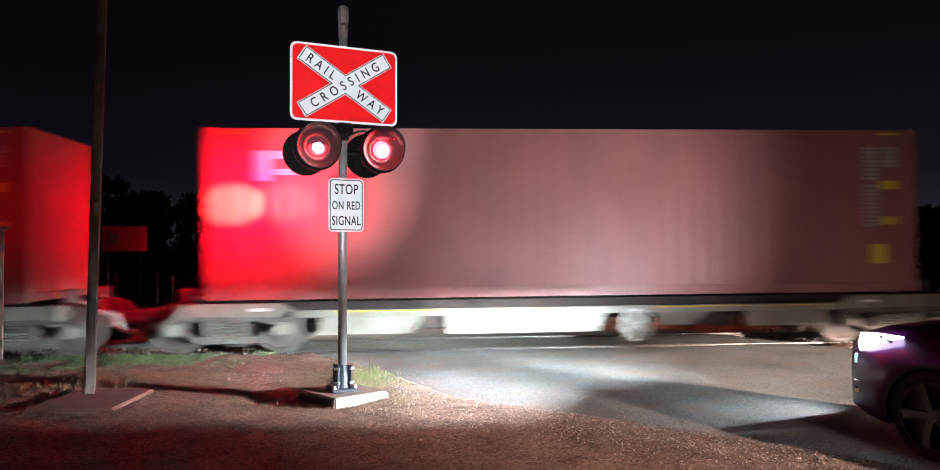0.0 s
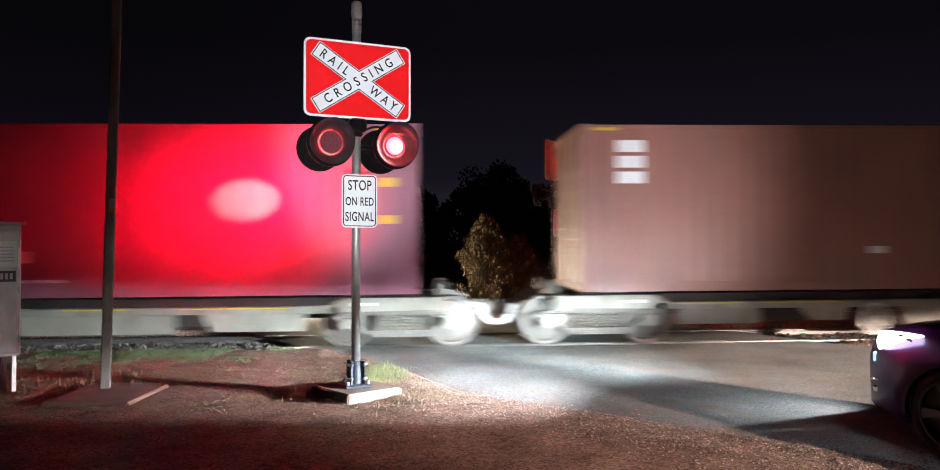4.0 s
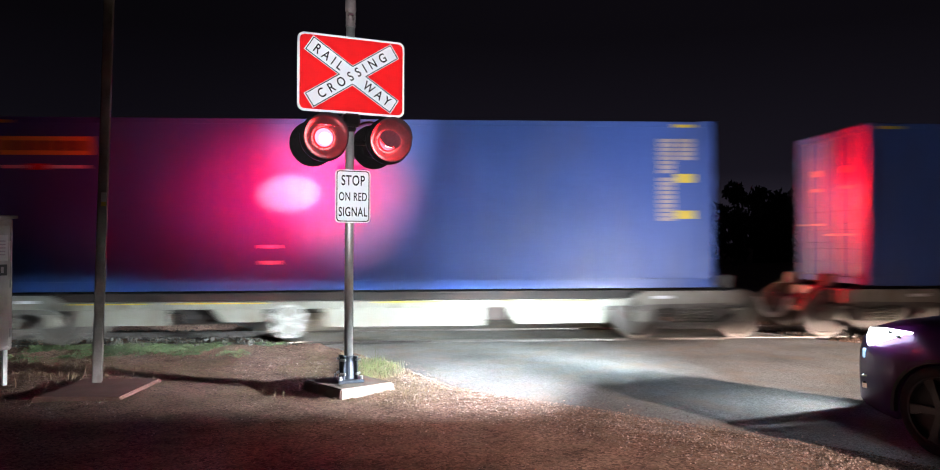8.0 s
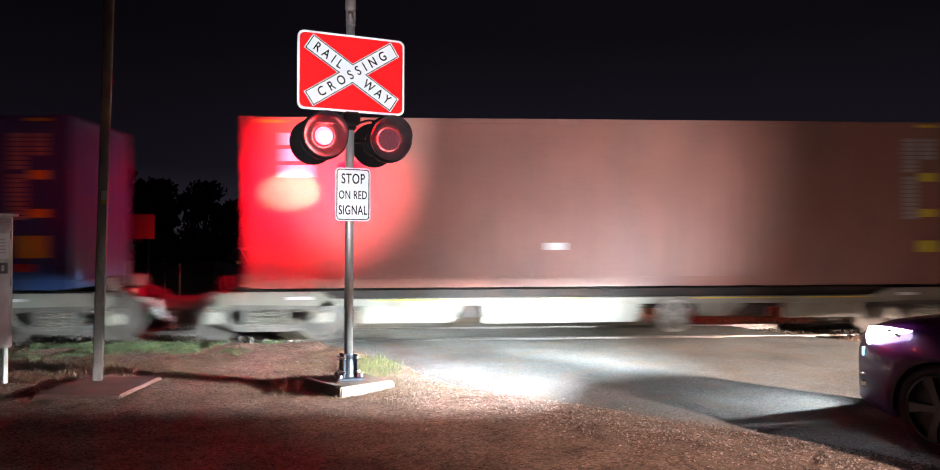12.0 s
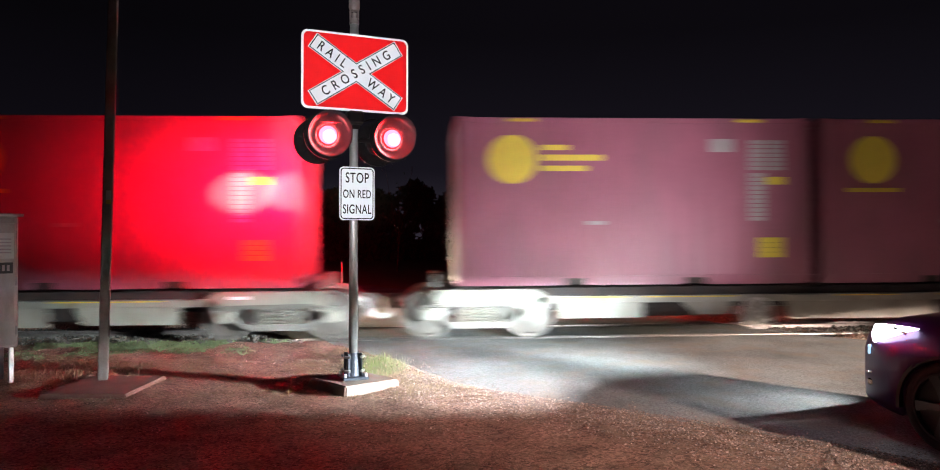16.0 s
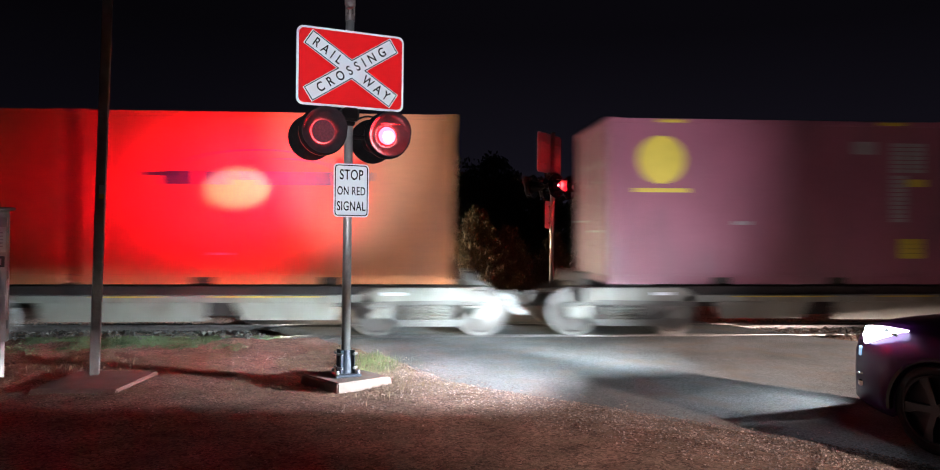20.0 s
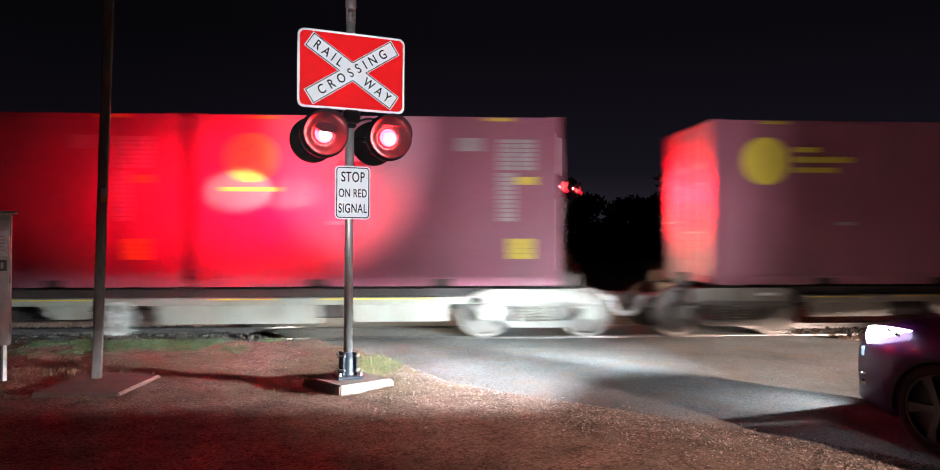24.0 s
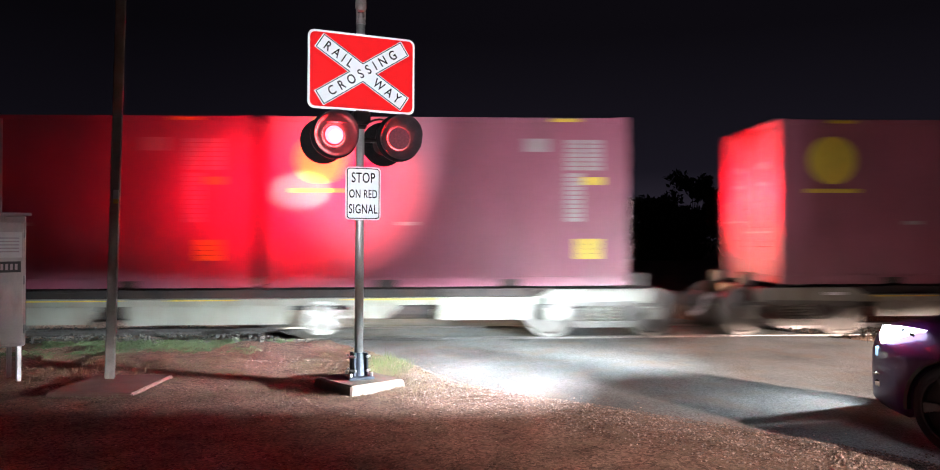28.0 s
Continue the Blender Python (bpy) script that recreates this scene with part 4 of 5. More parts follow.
def wheel_unit(parent, x, y, r, side, spokes=5):
    w = part("wheel", _tyre(r, 0.22), M["tyre"], parent, "black tyre on a two-tone alloy wheel", True, at=pose(x, y, r, 0, 0, 0 if side > 0 else 180))
    bm = bmesh.new()
    add_cyl(bm, (0, 0.06, 0), (0, 0.11, 0), 0.06, 0.05, 18)
    for i in range(spokes):
        m = pose(0, 0, 0, 0, 360 * i / spokes + 20)
        add_prism(bm, [(-0.026, 0.03), (0.026, 0.03), (0.030, r * 0.45), (0.062, r * 0.72), (0.02, r * 0.745), (-0.03, r * 0.735)], 0.03, m @ pose(0, 0.092, 0))
    rim = part("rim", bm, M["rim"], w, "machined alloy spokes")
    bm = bmesh.new()
    add_ring(bm, pose(0, 0.088, 0), r * 0.765, r * 0.715, 0.05, 36)
    part("rim_lip", bm, M["plastic"], w)
    bm = bmesh.new()
    add_cyl(bm, (0, 0.0, 0), (0, 0.06, 0), r * 0.72, None, 30)
    part("brake_disc", bm, M["plastic"], w)
    return w


def _tyre(r, w):
    bm = bmesh.new()
    prof = [(0.77, -0.42), (0.92, -0.5), (0.99, -0.40), (1.0, 0.0), (0.99, 0.40), (0.92, 0.5), (0.77, 0.42), (0.73, 0.30), (0.73, -0.30)]
    rows = []
    for i in range(40):
        a = 2 * math.pi * i / 40
        rows.append([bm.verts.new((p * r * math.cos(a), q * w, p * r * math.sin(a))) for p, q in prof])
    n = len(prof)
    for i in range(40):
        p, q = rows[i], rows[(i + 1) % 40]
        for j in range(n):
            bm.faces.new((p[j], p[(j + 1) % n], q[(j + 1) % n], q[j]))
    return bm


def waiting_car():
    car = thing("waiting_car", CAR_POSE, "dark purple car waiting at the crossing with headlights on", "car")
    AX, R = (1.36, -1.36), 0.36
    xs = [2.24, 2.21, 2.14, 2.03, 1.9, 1.78, 1.70, 1.6, 1.48, 1.36, 1.24, 1.12, 1.02, 0.94, 0.8, 0.4, 0.0, -0.4, -0.8, -0.94, -1.02, -1.12, -1.24, -1.36, -1.48, -1.6, -1.7, -1.78, -1.95, -2.1, -2.2, -2.26]
    st = []
    for x in xs:
        nose = max(0.0, (x - 1.5) / 0.8)
        tail = max(0.0, (-x - 1.7) / 0.56)
        w = 0.915 - 0.25 * nose ** 2.4 - 0.09 * tail ** 2
        bot = max(0.20 + 0.07 * nose ** 2, arch(x, AX, 0.405))
        top = 1.06 - 0.14 * nose ** 1.6 if x > 0.7 else 1.06
        z1 = max(bot, 0.30)
        z2 = max(z1 + 0.01, 0.55)
        z3 = max(z2 + 0.01, 0.74 - 0.02 * nose)
        st.append((x, [(0.0, bot if bot < 0.3 else 0.3), (w - 0.10, bot if bot < 0.3 else 0.3), (w - 0.06, bot), (w - 0.035 + 0.02 * nose, z1), (w, z2), (w - 0.005, z3), (w - 0.05, top - 0.10), (w - 0.16, top - 0.015), (w - 0.40, top + 0.02), (0.0, top + 0.035)]))
    loft(st, M["car_paint"], car, "body", "dark purple glossy body panels")
    gh = []
    for x, w, z in ((0.95, 0.76, 1.04), (0.30, 0.70, 1.48), (-0.1, 0.66, 1.57), (-0.9, 0.66, 1.58), (-1.6, 0.66, 1.50), (-2.1, 0.72, 1.06)):
        gh.append((x, [(0, 1.0), (0.80, 1.0), (0.80, 1.06), (w, max(1.07, z - 0.08)), (w - 0.12, z), (0, z + 0.02)]))
    loft(gh, M["glass_dark"], car, "cabin_glass", "dark tinted windows")
    rf = [(x, [(0, z - 0.03), (w, z - 0.03), (w + 0.015, z), (w - 0.15, z + 0.035), (0, z + 0.05)]) for x, w, z in ((0.32, 0.62, 1.475), (-0.1, 0.63, 1.57), (-0.9, 0.63, 1.58), (-1.62, 0.62, 1.50))]
    loft(rf, M["car_paint"], car, "roof_panel")
    for sx in AX:
        for sy in (-1, 1):
            wheel_unit(car, sx, sy * 0.80, R, sy)
    for s in (-1, 1):
        # headlamp: a swept lens wrapping round the corner
        bm = bmesh.new()
        hl = []
        for x, y, zl, zh in ((2.20, 0.50, 0.775, 0.89), (2.175, 0.62, 0.765, 0.92), (2.11, 0.735, 0.775, 0.945), (1.97, 0.835, 0.815, 0.965), (1.81, 0.890, 0.875, 0.975), (1.67, 0.912, 0.935, 0.97)):
            hl.append([bm.verts.new((x + 0.012, s * (y + 0.012), zl)), bm.verts.new((x + 0.02, s * (y + 0.022), (zl + zh) / 2)), bm.verts.new((x, s * (y + 0.006), zh)), bm.verts.new((x - 0.09, s * (y - 0.10), (zl + zh) / 2))])
        for p, q in zip(hl, hl[1:]):
            for j in range(4):
                bm.faces.new((p[j], p[(j + 1) % 4], q[(j + 1) % 4], q[j]))
        bm.faces.new(hl[0]), bm.faces.new(hl[-1][::-1])
        lens = part("headlight", bm, M["headlight_glow"], car, "bright white swept headlight", True)
        bm = bmesh.new()
        add_box(bm, (1.74, s * 0.915, 0.93), (0.13, 0.012, 0.03), 0.004, pose(0, 0, 0, 0, -14, -6 * s))
        part("inner_bezel", bm, M["chrome"], lens)
        box_part("corner_lamp", (2.145, s * 0.742, 0.715), (0.035, 0.06, 0.085), M["drl_glow"], car, 0.008)
        box_part("fog_lamp", (2.135, s * 0.742, 0.43), (0.06, 0.07, 0.06), M["chrome"], car, 0.012)
        box_part("bumper_trim", (2.12, s * 0.765, 0.52), (0.05, 0.09, 0.025), M["chrome"], car, 0.008, "", pose(0, 0, 0, 0, 0, -40 * s))
        bm = bmesh.new()
        add_box(bm, (0.62, s * 1.0, 1.12), (0.13, 0.20, 0.13), 0.03)
        part("wing_mirror", bm, M["car_paint"], car)
        for sx in AX:
            bm = bmesh.new()
            add_ring(bm, pose(sx, s * 0.885, 0.345), 0.425, 0.395, 0.05, 24, -8, 188)
            part("arch_trim", bm, M["plastic"], car)
    # hidden plates added ahead of the grille to block and shape the beams
    for y in (-0.25, 0.25):
        bm = bmesh.new()
        add_box(bm, (2.392, y, 0.85), (0.004, 0.22, 0.10))
        add_box(bm, (2.382, y, 0.7575), (0.004, 0.22, 0.062))
        add_box(bm, (2.33, y + 0.11, 0.82), (0.13, 0.004, 0.18))
        add_box(bm, (2.33, y - 0.11, 0.82), (0.13, 0.004, 0.18))
        part("beam_shield", bm, M["shield_black"], car, "added black plate that cuts off the beam")
    bm = bmesh.new()
    add_box(bm, (2.37, 0, 0.815), (0.004, 0.30, 0.046))
    part("spill_shield", bm, M["shield_black"], car)
    bm = bmesh.new()
    add_box(bm, (2.42, 0, 0.748), (0.004, 0.44, 0.12))
    add_box(bm, (2.42, 0, 0.456), (0.004, 0.44, 0.34))
    add_box(bm, (2.36, 0.20, 0.483), (0.08, 0.004, 0.37))
    add_box(bm, (2.36, -0.20, 0.483), (0.08, 0.004, 0.37))
    part("beam_shield", bm, M["shield_black"], car)
    slit = CAR_POSE.inverted() @ SIDE_LAMP
    for name, dz in (("slit_shield", 0.01345), ("slit_shield", -0.0205)):
        box_part(name, (0, 0, 0), (0.09, 0.030, 0.002), M["shield_black"], car).matrix_basis = slit @ Matrix.Translation((0, dz, -0.020))
    box_part("grille", (2.285, 0, 0.62), (0.03, 0.86, 0.16), M["plastic"], car, 0.01)
    box_part("lower_bumper", (2.24, 0, 0.33), (0.10, 1.1, 0.14), M["plastic"], car, 0.03)
    box_part("number_plate", (2.315, 0, 0.52), (0.012, 0.37, 0.10), M["label"], car, 0.003)
    return car


def oncoming_car():
    car = thing("oncoming_car", FAR_CAR_POSE, "silver sedan waiting beyond the track with headlights on", "car")
    AX, R = (1.32, -1.30), 0.31
    xs = [2.15, 2.1, 2.0, 1.85, 1.7, 1.58, 1.45, 1.32, 1.19, 1.06, 0.95, 0.8, 0.3, -0.3, -0.8, -0.94, -1.05, -1.18, -1.30, -1.42, -1.55, -1.68, -1.9, -2.1, -2.2]
    st = []
    for x in xs:
        nose = max(0.0, (x - 1.4) / 0.75)
        w = 0.85 - 0.14 * nose ** 2.4
        bot = max(0.20, arch(x, AX, 0.36) - 0.03)
        top = 0.95 - 0.20 * nose ** 1.5 if x > 0.8 else 0.97
        z1, z2 = max(bot + 0.01, 0.32), max(bot + 0.02, 0.6)
        st.append((x, [(0, min(bot, 0.3)), (w - 0.1, min(bot, 0.3)), (w - 0.05, bot), (w - 0.02, z1), (w, z2), (w - 0.04, max(z2 + 0.01, top - 0.1)), (w - 0.16, top), (0, top + 0.03)]))
    loft(st, M["silver_car"], car, "body")
    gh = [(x, [(0, 0.93), (0.74, 0.93), (0.73, 0.98), (w, z - 0.06), (w - 0.1, z), (0, z + 0.015)]) for x, w, z in ((0.95, 0.70, 1.0), (0.2, 0.58, 1.38), (-0.6, 0.56, 1.42), (-1.2, 0.58, 1.34), (-1.8, 0.66, 1.02))]
    loft(gh, M["glass_dark"], car, "cabin_glass", "dark windows")
    rf = [(x, [(0, z - 0.02), (w, z - 0.02), (w, z + 0.01), (0, z + 0.035)]) for x, w, z in ((0.2, 0.54, 1.385), (-0.6, 0.53, 1.425), (-1.2, 0.54, 1.345))]
    loft(rf, M["silver_car"], car, "roof_panel")
    for sx in AX:
        for sy in (-1, 1):
            wheel_unit(car, sx, sy * 0.74, R, sy)
    for s in (-1, 1):
        bm = bmesh.new()
        bmesh.ops.create_uvsphere(bm, u_segments=16, v_segments=10, radius=1, matrix=pose(2.10, s * 0.60, 0.66) @ Matrix.Diagonal((0.09, 0.17, 0.11, 1)))
        part("headlight", bm, M["far_lamp_glow"], car, "lit warm white headlight", True)
        box_part("wing_mirror", (0.65, s * 0.86, 1.0), (0.12, 0.16, 0.11), M["silver_car"], car, 0.025)
        bm = bmesh.new()
        add_box(bm, (0.58, s * 0.655, 1.19), (0.92, 0.03, 0.035), 0.006, pose(0, 0, 0, 0, 27))
        part("windscreen_pillar", bm, M["silver_car"], car)
    box_part("grille", (2.14, 0, 0.55), (0.04, 0.7, 0.12), M["plastic"], car, 0.01)
    box_part("number_plate", (2.165, 0, 0.42), (0.012, 0.37, 0.10), M["label"], car, 0.003)


WAITING = waiting_car()
oncoming_car()

# unseen copy of the waiting car, added as a body for the sign fill light
unseen_car = copy_thing(WAITING, UNSEEN_CAR_POSE)
unseen_car["label"] = "unseen stand-in car behind the fill light on the signs"

def street_lamp(eye, target, cut):
    """An unseen lamp added behind the queue: its visor keeps the light off the train."""
    d = (target - eye).normalized()
    post = thing("street_lamp", pose(eye.x - 0.6 * d.x, eye.y - 0.6 * d.y, 0), "unseen stand-in lamp with a visor that blocks its light", "street lamp", "street lamps behind the queue")
    bar_part("pole", (0, 0, -0.2), (0, 0, eye.z + 0.32), 0.07, M["galv"], post, r2=0.05)
    head = pose(0.6 * d.x, 0.6 * d.y, eye.z, 0, 0, math.degrees(math.atan2(d.y, d.x)))
    box_part("visor", (0, 0, 0), (0.01, 0.9, 0.40), M["black"], post).matrix_basis = head @ Matrix.Translation((0.80, 0, cut + 0.20))
    box_part("lamp_housing", (0, 0, 0), (1.02, 0.5, 0.08), M["galv"], post, 0.02).matrix_basis = head @ Matrix.Translation((0.28, 0, 0.30))
    bar_part("arm", (0, 0, eye.z + 0.28), (0.5 * d.x, 0.5 * d.y, eye.z + 0.30), 0.035, M["galv"], post)


for _eye, _target, _watts, _cone, _cut in WARM_FILLS:
    street_lamp(_eye, _target, _cut)

# ---- trees and bushes ----


def leaf_cloud(bm_v, bm_f, rnd, centre, radius, count, size, squash=0.8):
    for _ in range(count):
        d = Vector((rnd.gauss(0, 1), rnd.gauss(0, 1), rnd.gauss(0, 1)))
        d = d.normalized() * radius * (rnd.random() ** 0.45)
        p = Vector(centre) + Vector((d.x, d.y, d.z * squash))
        m = Euler((rnd.uniform(0, 6), rnd.uniform(0, 6), rnd.uniform(0, 6))).to_matrix()
        s = size * rnd.uniform(0.5, 1.3)
        k = len(bm_v)
        for q in ((-0.5, 0, 0), (0, -0.22, 0.05), (0.5, 0, 0), (0, 0.22, 0.05)):
            bm_v.append(tuple(p + m @ (Vector(q) * s)))
        bm_f.append((k, k + 1, k + 2, k + 3))


def tree(x, y, height, width, seed, label, leaf=0.42, mat="leaf", clumps=26, per=75, low=0.25, trunk=0.16, name="tree"):
    rnd = random.Random(seed)
    t = thing(name, pose(x, y, 0), label, "tree" if name == "tree" else "bush", "trees beyond the track" if name == "tree" else "")
    bm = bmesh.new()
    add_cyl(bm, (0, 0, -0.2), (0.1, 0, height * 0.42), trunk, trunk * 0.62, 9)
    vs, fs = [], []
    for i in range(clumps):
        a = rnd.uniform(0, 6.28)
        u = rnd.random()
        h = height * (low + (0.94 - low) * u)
        r = width / 2 * rnd.random() ** 0.6 * (0.55 + 0.65 * math.sin(3.0 * min(0.98, 0.12 + u)))
        c = Vector((r * math.cos(a), r * math.sin(a), h))
        if i % 2 == 0:
            add_cyl(bm, (0.06, 0, height * (0.2 + 0.22 * rnd.random())), c, trunk * 0.32, trunk * 0.08, 6)
        leaf_cloud(vs, fs, rnd, c, width * rnd.uniform(0.10, 0.19), per, leaf)
    part("trunk", bm, M["bark"], t)
    me = bpy.data.meshes.new("crown")
    me.from_pydata(vs, [], fs)
    me.materials.append(M[mat])
    ob = new("crown", me)
    ob.parent = t
    return t


tree(5.6, 59.5, 8.3, 6.6, 1, "broad dark gum tree against the dusk sky", clumps=44, per=110, low=0.5)
_r = random.Random(77)
for _x in np.arange(-48, 64, 3.4):
    _h = 5.7 + 0.9 * math.sin(_x * 0.21 + 1.0) + _r.uniform(-0.5, 0.6) + (0.7 if _x < -6 else 0)
    if abs(_x - 24) < 1.8:
        _h = 7.6
    tree(float(_x) + _r.uniform(-0.8, 0.8), 60.5 + _r.uniform(-2, 3), _h, 6.2, int(200 + _x), "dark scrubby tree in the row beyond the track", leaf=0.55, clumps=46, per=110, low=0.04)
tree(-1.4, 40, 6.4, 2.4, 9, "thin bare-branched young tree", leaf=0.12, clumps=16, per=8, low=0.45, trunk=0.06)


def feathery_bush(x, y, h, w, seed, label):
    rnd = random.Random(seed)
    t = thing("bush", pose(x, y, 0), label, "bush", "bushes beyond the track")
    bm = bmesh.new()
    vs, fs = [], []
    for i in range(170):
        a = rnd.uniform(0, 6.28)
        z = h * rnd.uniform(0.12, 1.0)
        reach = w / 2 * (1.0 - 0.86 * (z / h) ** 2.2) * rnd.uniform(0.45, 1.12)
        tip = Vector((reach * math.cos(a), reach * math.sin(a), z))
        root = Vector((0, 0, max(0.05, z - reach * 0.7)))
        add_cyl(bm, root, tip, 0.012, 0.004, 4)
        for j in range(7):
            leaf_cloud(vs, fs, rnd, root.lerp(tip, 0.35 + 0.65 * j / 6), 0.12, 12, 0.10, 0.9)
    add_cyl(bm, (0, 0, -0.1), (0, 0, h * 0.9), 0.05, 0.01, 7)
    part("stem", bm, M["bark"], t)
    me = bpy.data.meshes.new("foliage")
    me.from_pydata(vs, [], fs)
    me.materials.append(M["bush_leaf"])
    ob = new("foliage", me)
    ob.parent = t


feathery_bush(1.75, 21.9, 2.62, 2.1, 31, "feathery olive wattle bush lit by headlights")
feathery_bush(2.75, 22.3, 2.0, 2.1, 32, "low olive wattle bush lit by headlights")
feathery_bush(4.3, 23.2, 1.8, 1.6, 33, "sparse dark wattle bush")

# ---- containers ----
CH = 2.84


def corrugated(bm, length, z0, z1, y, sign, pitch=0.278, depth=0.014):
    """A folded steel wall along x at y; folds go inwards."""
    n = int(length / pitch)
    p = length / n
    xs = []
    for i in range(n):
        x = -length / 2 + i * p
        xs += [(x, 0), (x + 0.26 * p, 0), (x + 0.5 * p, depth), (x + 0.76 * p, depth)]
    xs.append((length / 2, 0))
    lo = [bm.verts.new((x, y - sign * d, z0)) for x, d in xs]
    hi = [bm.verts.new((x, y - sign * d, z1)) for x, d in xs]
    for i in range(len(xs) - 1):
        bm.faces.new((lo[i], lo[i + 1], hi[i + 1], hi[i]))


def marking(cont, rects, mat, length, name="marking", label=""):
    """Printed blocks on the near long side: (x from the left end, width, height of the middle, height)."""
    if name in ("rail_stripe", "scuff_label", "caution_label", "underline", "slogan", "name_column", "name_block", "name_bar") and len(rects) > 1:
        return [marking(cont, [r], mat, length, name, label) for r in rects][0]
    bm = bmesh.new()
    for x, w, z, h in rects:
        add_box(bm, (-length / 2 + x + w / 2, -1.226, z), (w, 0.006, h))
    return part(name, bm, mat, cont, label)


def disc_mark(cont, x, z, r, mat, length):
    bm = bmesh.new()
    add_cyl(bm, (-length / 2 + x, -1.2225, z), (-length / 2 + x, -1.2305, z), r, None, 36)
    return part("round_emblem", bm, mat, cont, "yellow round emblem")


def arc_mark(cont, x, z, r, a0, a1, mat, length, thick=0.16, squash=0.75):
    bm = bmesh.new()
    k = 18
    rows = []
    for i in range(k + 1):
        a = radians(a0 + (a1 - a0) * i / k)
        t = thick * (0.25 + 0.75 * math.sin(math.pi * i / k))
        rows.append([bm.verts.new((-length / 2 + x + rr * math.cos(a), yy, z + squash * rr * math.sin(a))) for rr, yy in ((r, -1.229), (r - t, -1.229), (r - t, -1.223), (r, -1.223))])
    for p, q in zip(rows, rows[1:]):
        for j in range(4):
            bm.faces.new((p[j], p[(j + 1) % 4], q[(j + 1) % 4], q[j]))
    bm.faces.new(rows[0]), bm.faces.new(rows[-1][::-1])
    return part("swoosh_emblem", bm, mat, cont)


def container(paint, feet, label):
    """A shipping container, origin at the middle of its underside, doors at its -x end."""
    L = 6.058 if feet == 20 else 12.192
    mat = M["paint_" + paint]
    c = thing("shipping_container", Matrix(), label, "container", "containers on the train")
    wall = L - 0.30
    for s in (-1, 1):
        bm = bmesh.new()
        corrugated(bm, wall, 0.155, CH - 0.10, s * 1.214, s)
        part("side_wall", bm, mat, c)
        bm = bmesh.new()
        add_box(bm, (0, s * 1.185, CH - 0.06), (L - 0.34, 0.062, 0.09), 0.008)
        part("top_rail", bm, mat, c)
        bm = bmesh.new()
        e = L / 2 - 0.17
        line = [(-e, 0.0025)]
        if feet == 20:
            for fx in (-1.03, 1.03):
                line += [(fx - 0.18, 0.0025), (fx - 0.18, 0.12), (fx + 0.18, 0.12), (fx + 0.18, 0.0025)]
        add_prism(bm, line + [(e, 0.0025), (e, 0.158), (-e, 0.158)], 0.064, pose(0, s * 1.197, 0))
        part("bottom_rail", bm, mat, c)
        if feet == 20:
            for fx in (-1.03, 1.03):
                box_part("fork_pocket", (fx, s * 1.12, 0.075), (0.35, 0.10, 0.11), M["wagon_dark"], c)
        for e in (-1, 1):
            box_part("corner_post", (e * (L / 2 - 0.075), s * 1.145, CH / 2), (0.15, 0.15, CH - 0.2), mat, c, 0.012)
            for z in (0.06, CH - 0.06):
                box_part("corner_casting", (e * (L / 2 - 0.09), s * 1.13, z), (0.18, 0.172, 0.12), mat, c, 0.012)
    bm = bmesh.new()
    n = int((L - 0.3) / 0.28)
    p = (L - 0.3) / n
    lo = []
    for i in range(n):
        x = -(L - 0.3) / 2 + i * p
        lo += [(x, 0), (x + 0.3 * p, 0), (x + 0.5 * p, 0.02), (x + 0.8 * p, 0.02)]
    lo.append(((L - 0.3) / 2, 0))
    a = [bm.verts.new((x, -1.16, CH - 0.03 + d)) for x, d in lo]
    b = [bm.verts.new((x, 1.16, CH - 0.03 + d)) for x, d in lo]
    for i in range(len(lo) - 1):
        bm.faces.new((a[i], a[i + 1], b[i + 1], b[i]))
    part("roof", bm, mat, c)
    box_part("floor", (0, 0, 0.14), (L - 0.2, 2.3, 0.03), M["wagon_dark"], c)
    # closed end
    bm = bmesh.new()
    corrugated(bm, 2.14, 0.15, CH - 0.12, L / 2 - 0.02, 1, 0.25, 0.045)
    bmesh.ops.transform(bm, matrix=Matrix.Translation((L / 2 - 0.02, 0, 0)) @ pose(0, 0, 0, 0, 0, 90) @ Matrix.Translation((0, -(L / 2 - 0.02), 0)) @ pose(0, 0, 0), verts=bm.verts)
    for v in bm.verts:
        v.co.x = L / 2 - 0.02 - abs(v.co.x - (L / 2 - 0.02))
    part("end_wall", bm, mat, c)
    for z in (0.075, CH - 0.065):
        for e in (-1, 1):
            box_part("end_beam", (e * (L / 2 - 0.06), 0, z), (0.11, 2.1, 0.12), mat, c, 0.01)
    # doors with locking bars
    x = -L / 2 + 0.05
    for s in (-1, 1):
        d = box_part("door", (x + 0.02, s * 0.545, CH / 2), (0.045, 1.075, CH - 0.27), mat, c, 0.006)
        for z in (0.42, 0.77, 1.12, 1.47, 1.82, 2.17):
            box_part("door_rib", (x - 0.012, s * 0.545, z + 0.1), (0.034, 0.98, 0.25), mat, d, 0.012)
        for yy in (0.24, 0.80):
            bar_part("locking_bar", (x - 0.045, s * yy, 0.12), (x - 0.045, s * yy, CH - 0.12), 0.017, M["galv"], d, seg=8)
            box_part("bar_handle", (x - 0.055, s * yy + 0.15, 1.0 + 0.1 * s), (0.02, 0.36, 0.035), M["galv"], d, 0.004)
        for z in (0.35, 0.95, 1.75, 2.45):
            box_part("hinge", (x - 0.01, s * 1.10, z), (0.05, 0.10, 0.07), mat, d, 0.006)
        box_part("door_notice", (x - 0.022, s * 0.52, 1.95), (0.004, 0.34, 0.42), M["grey_label"], d)
    return c, L


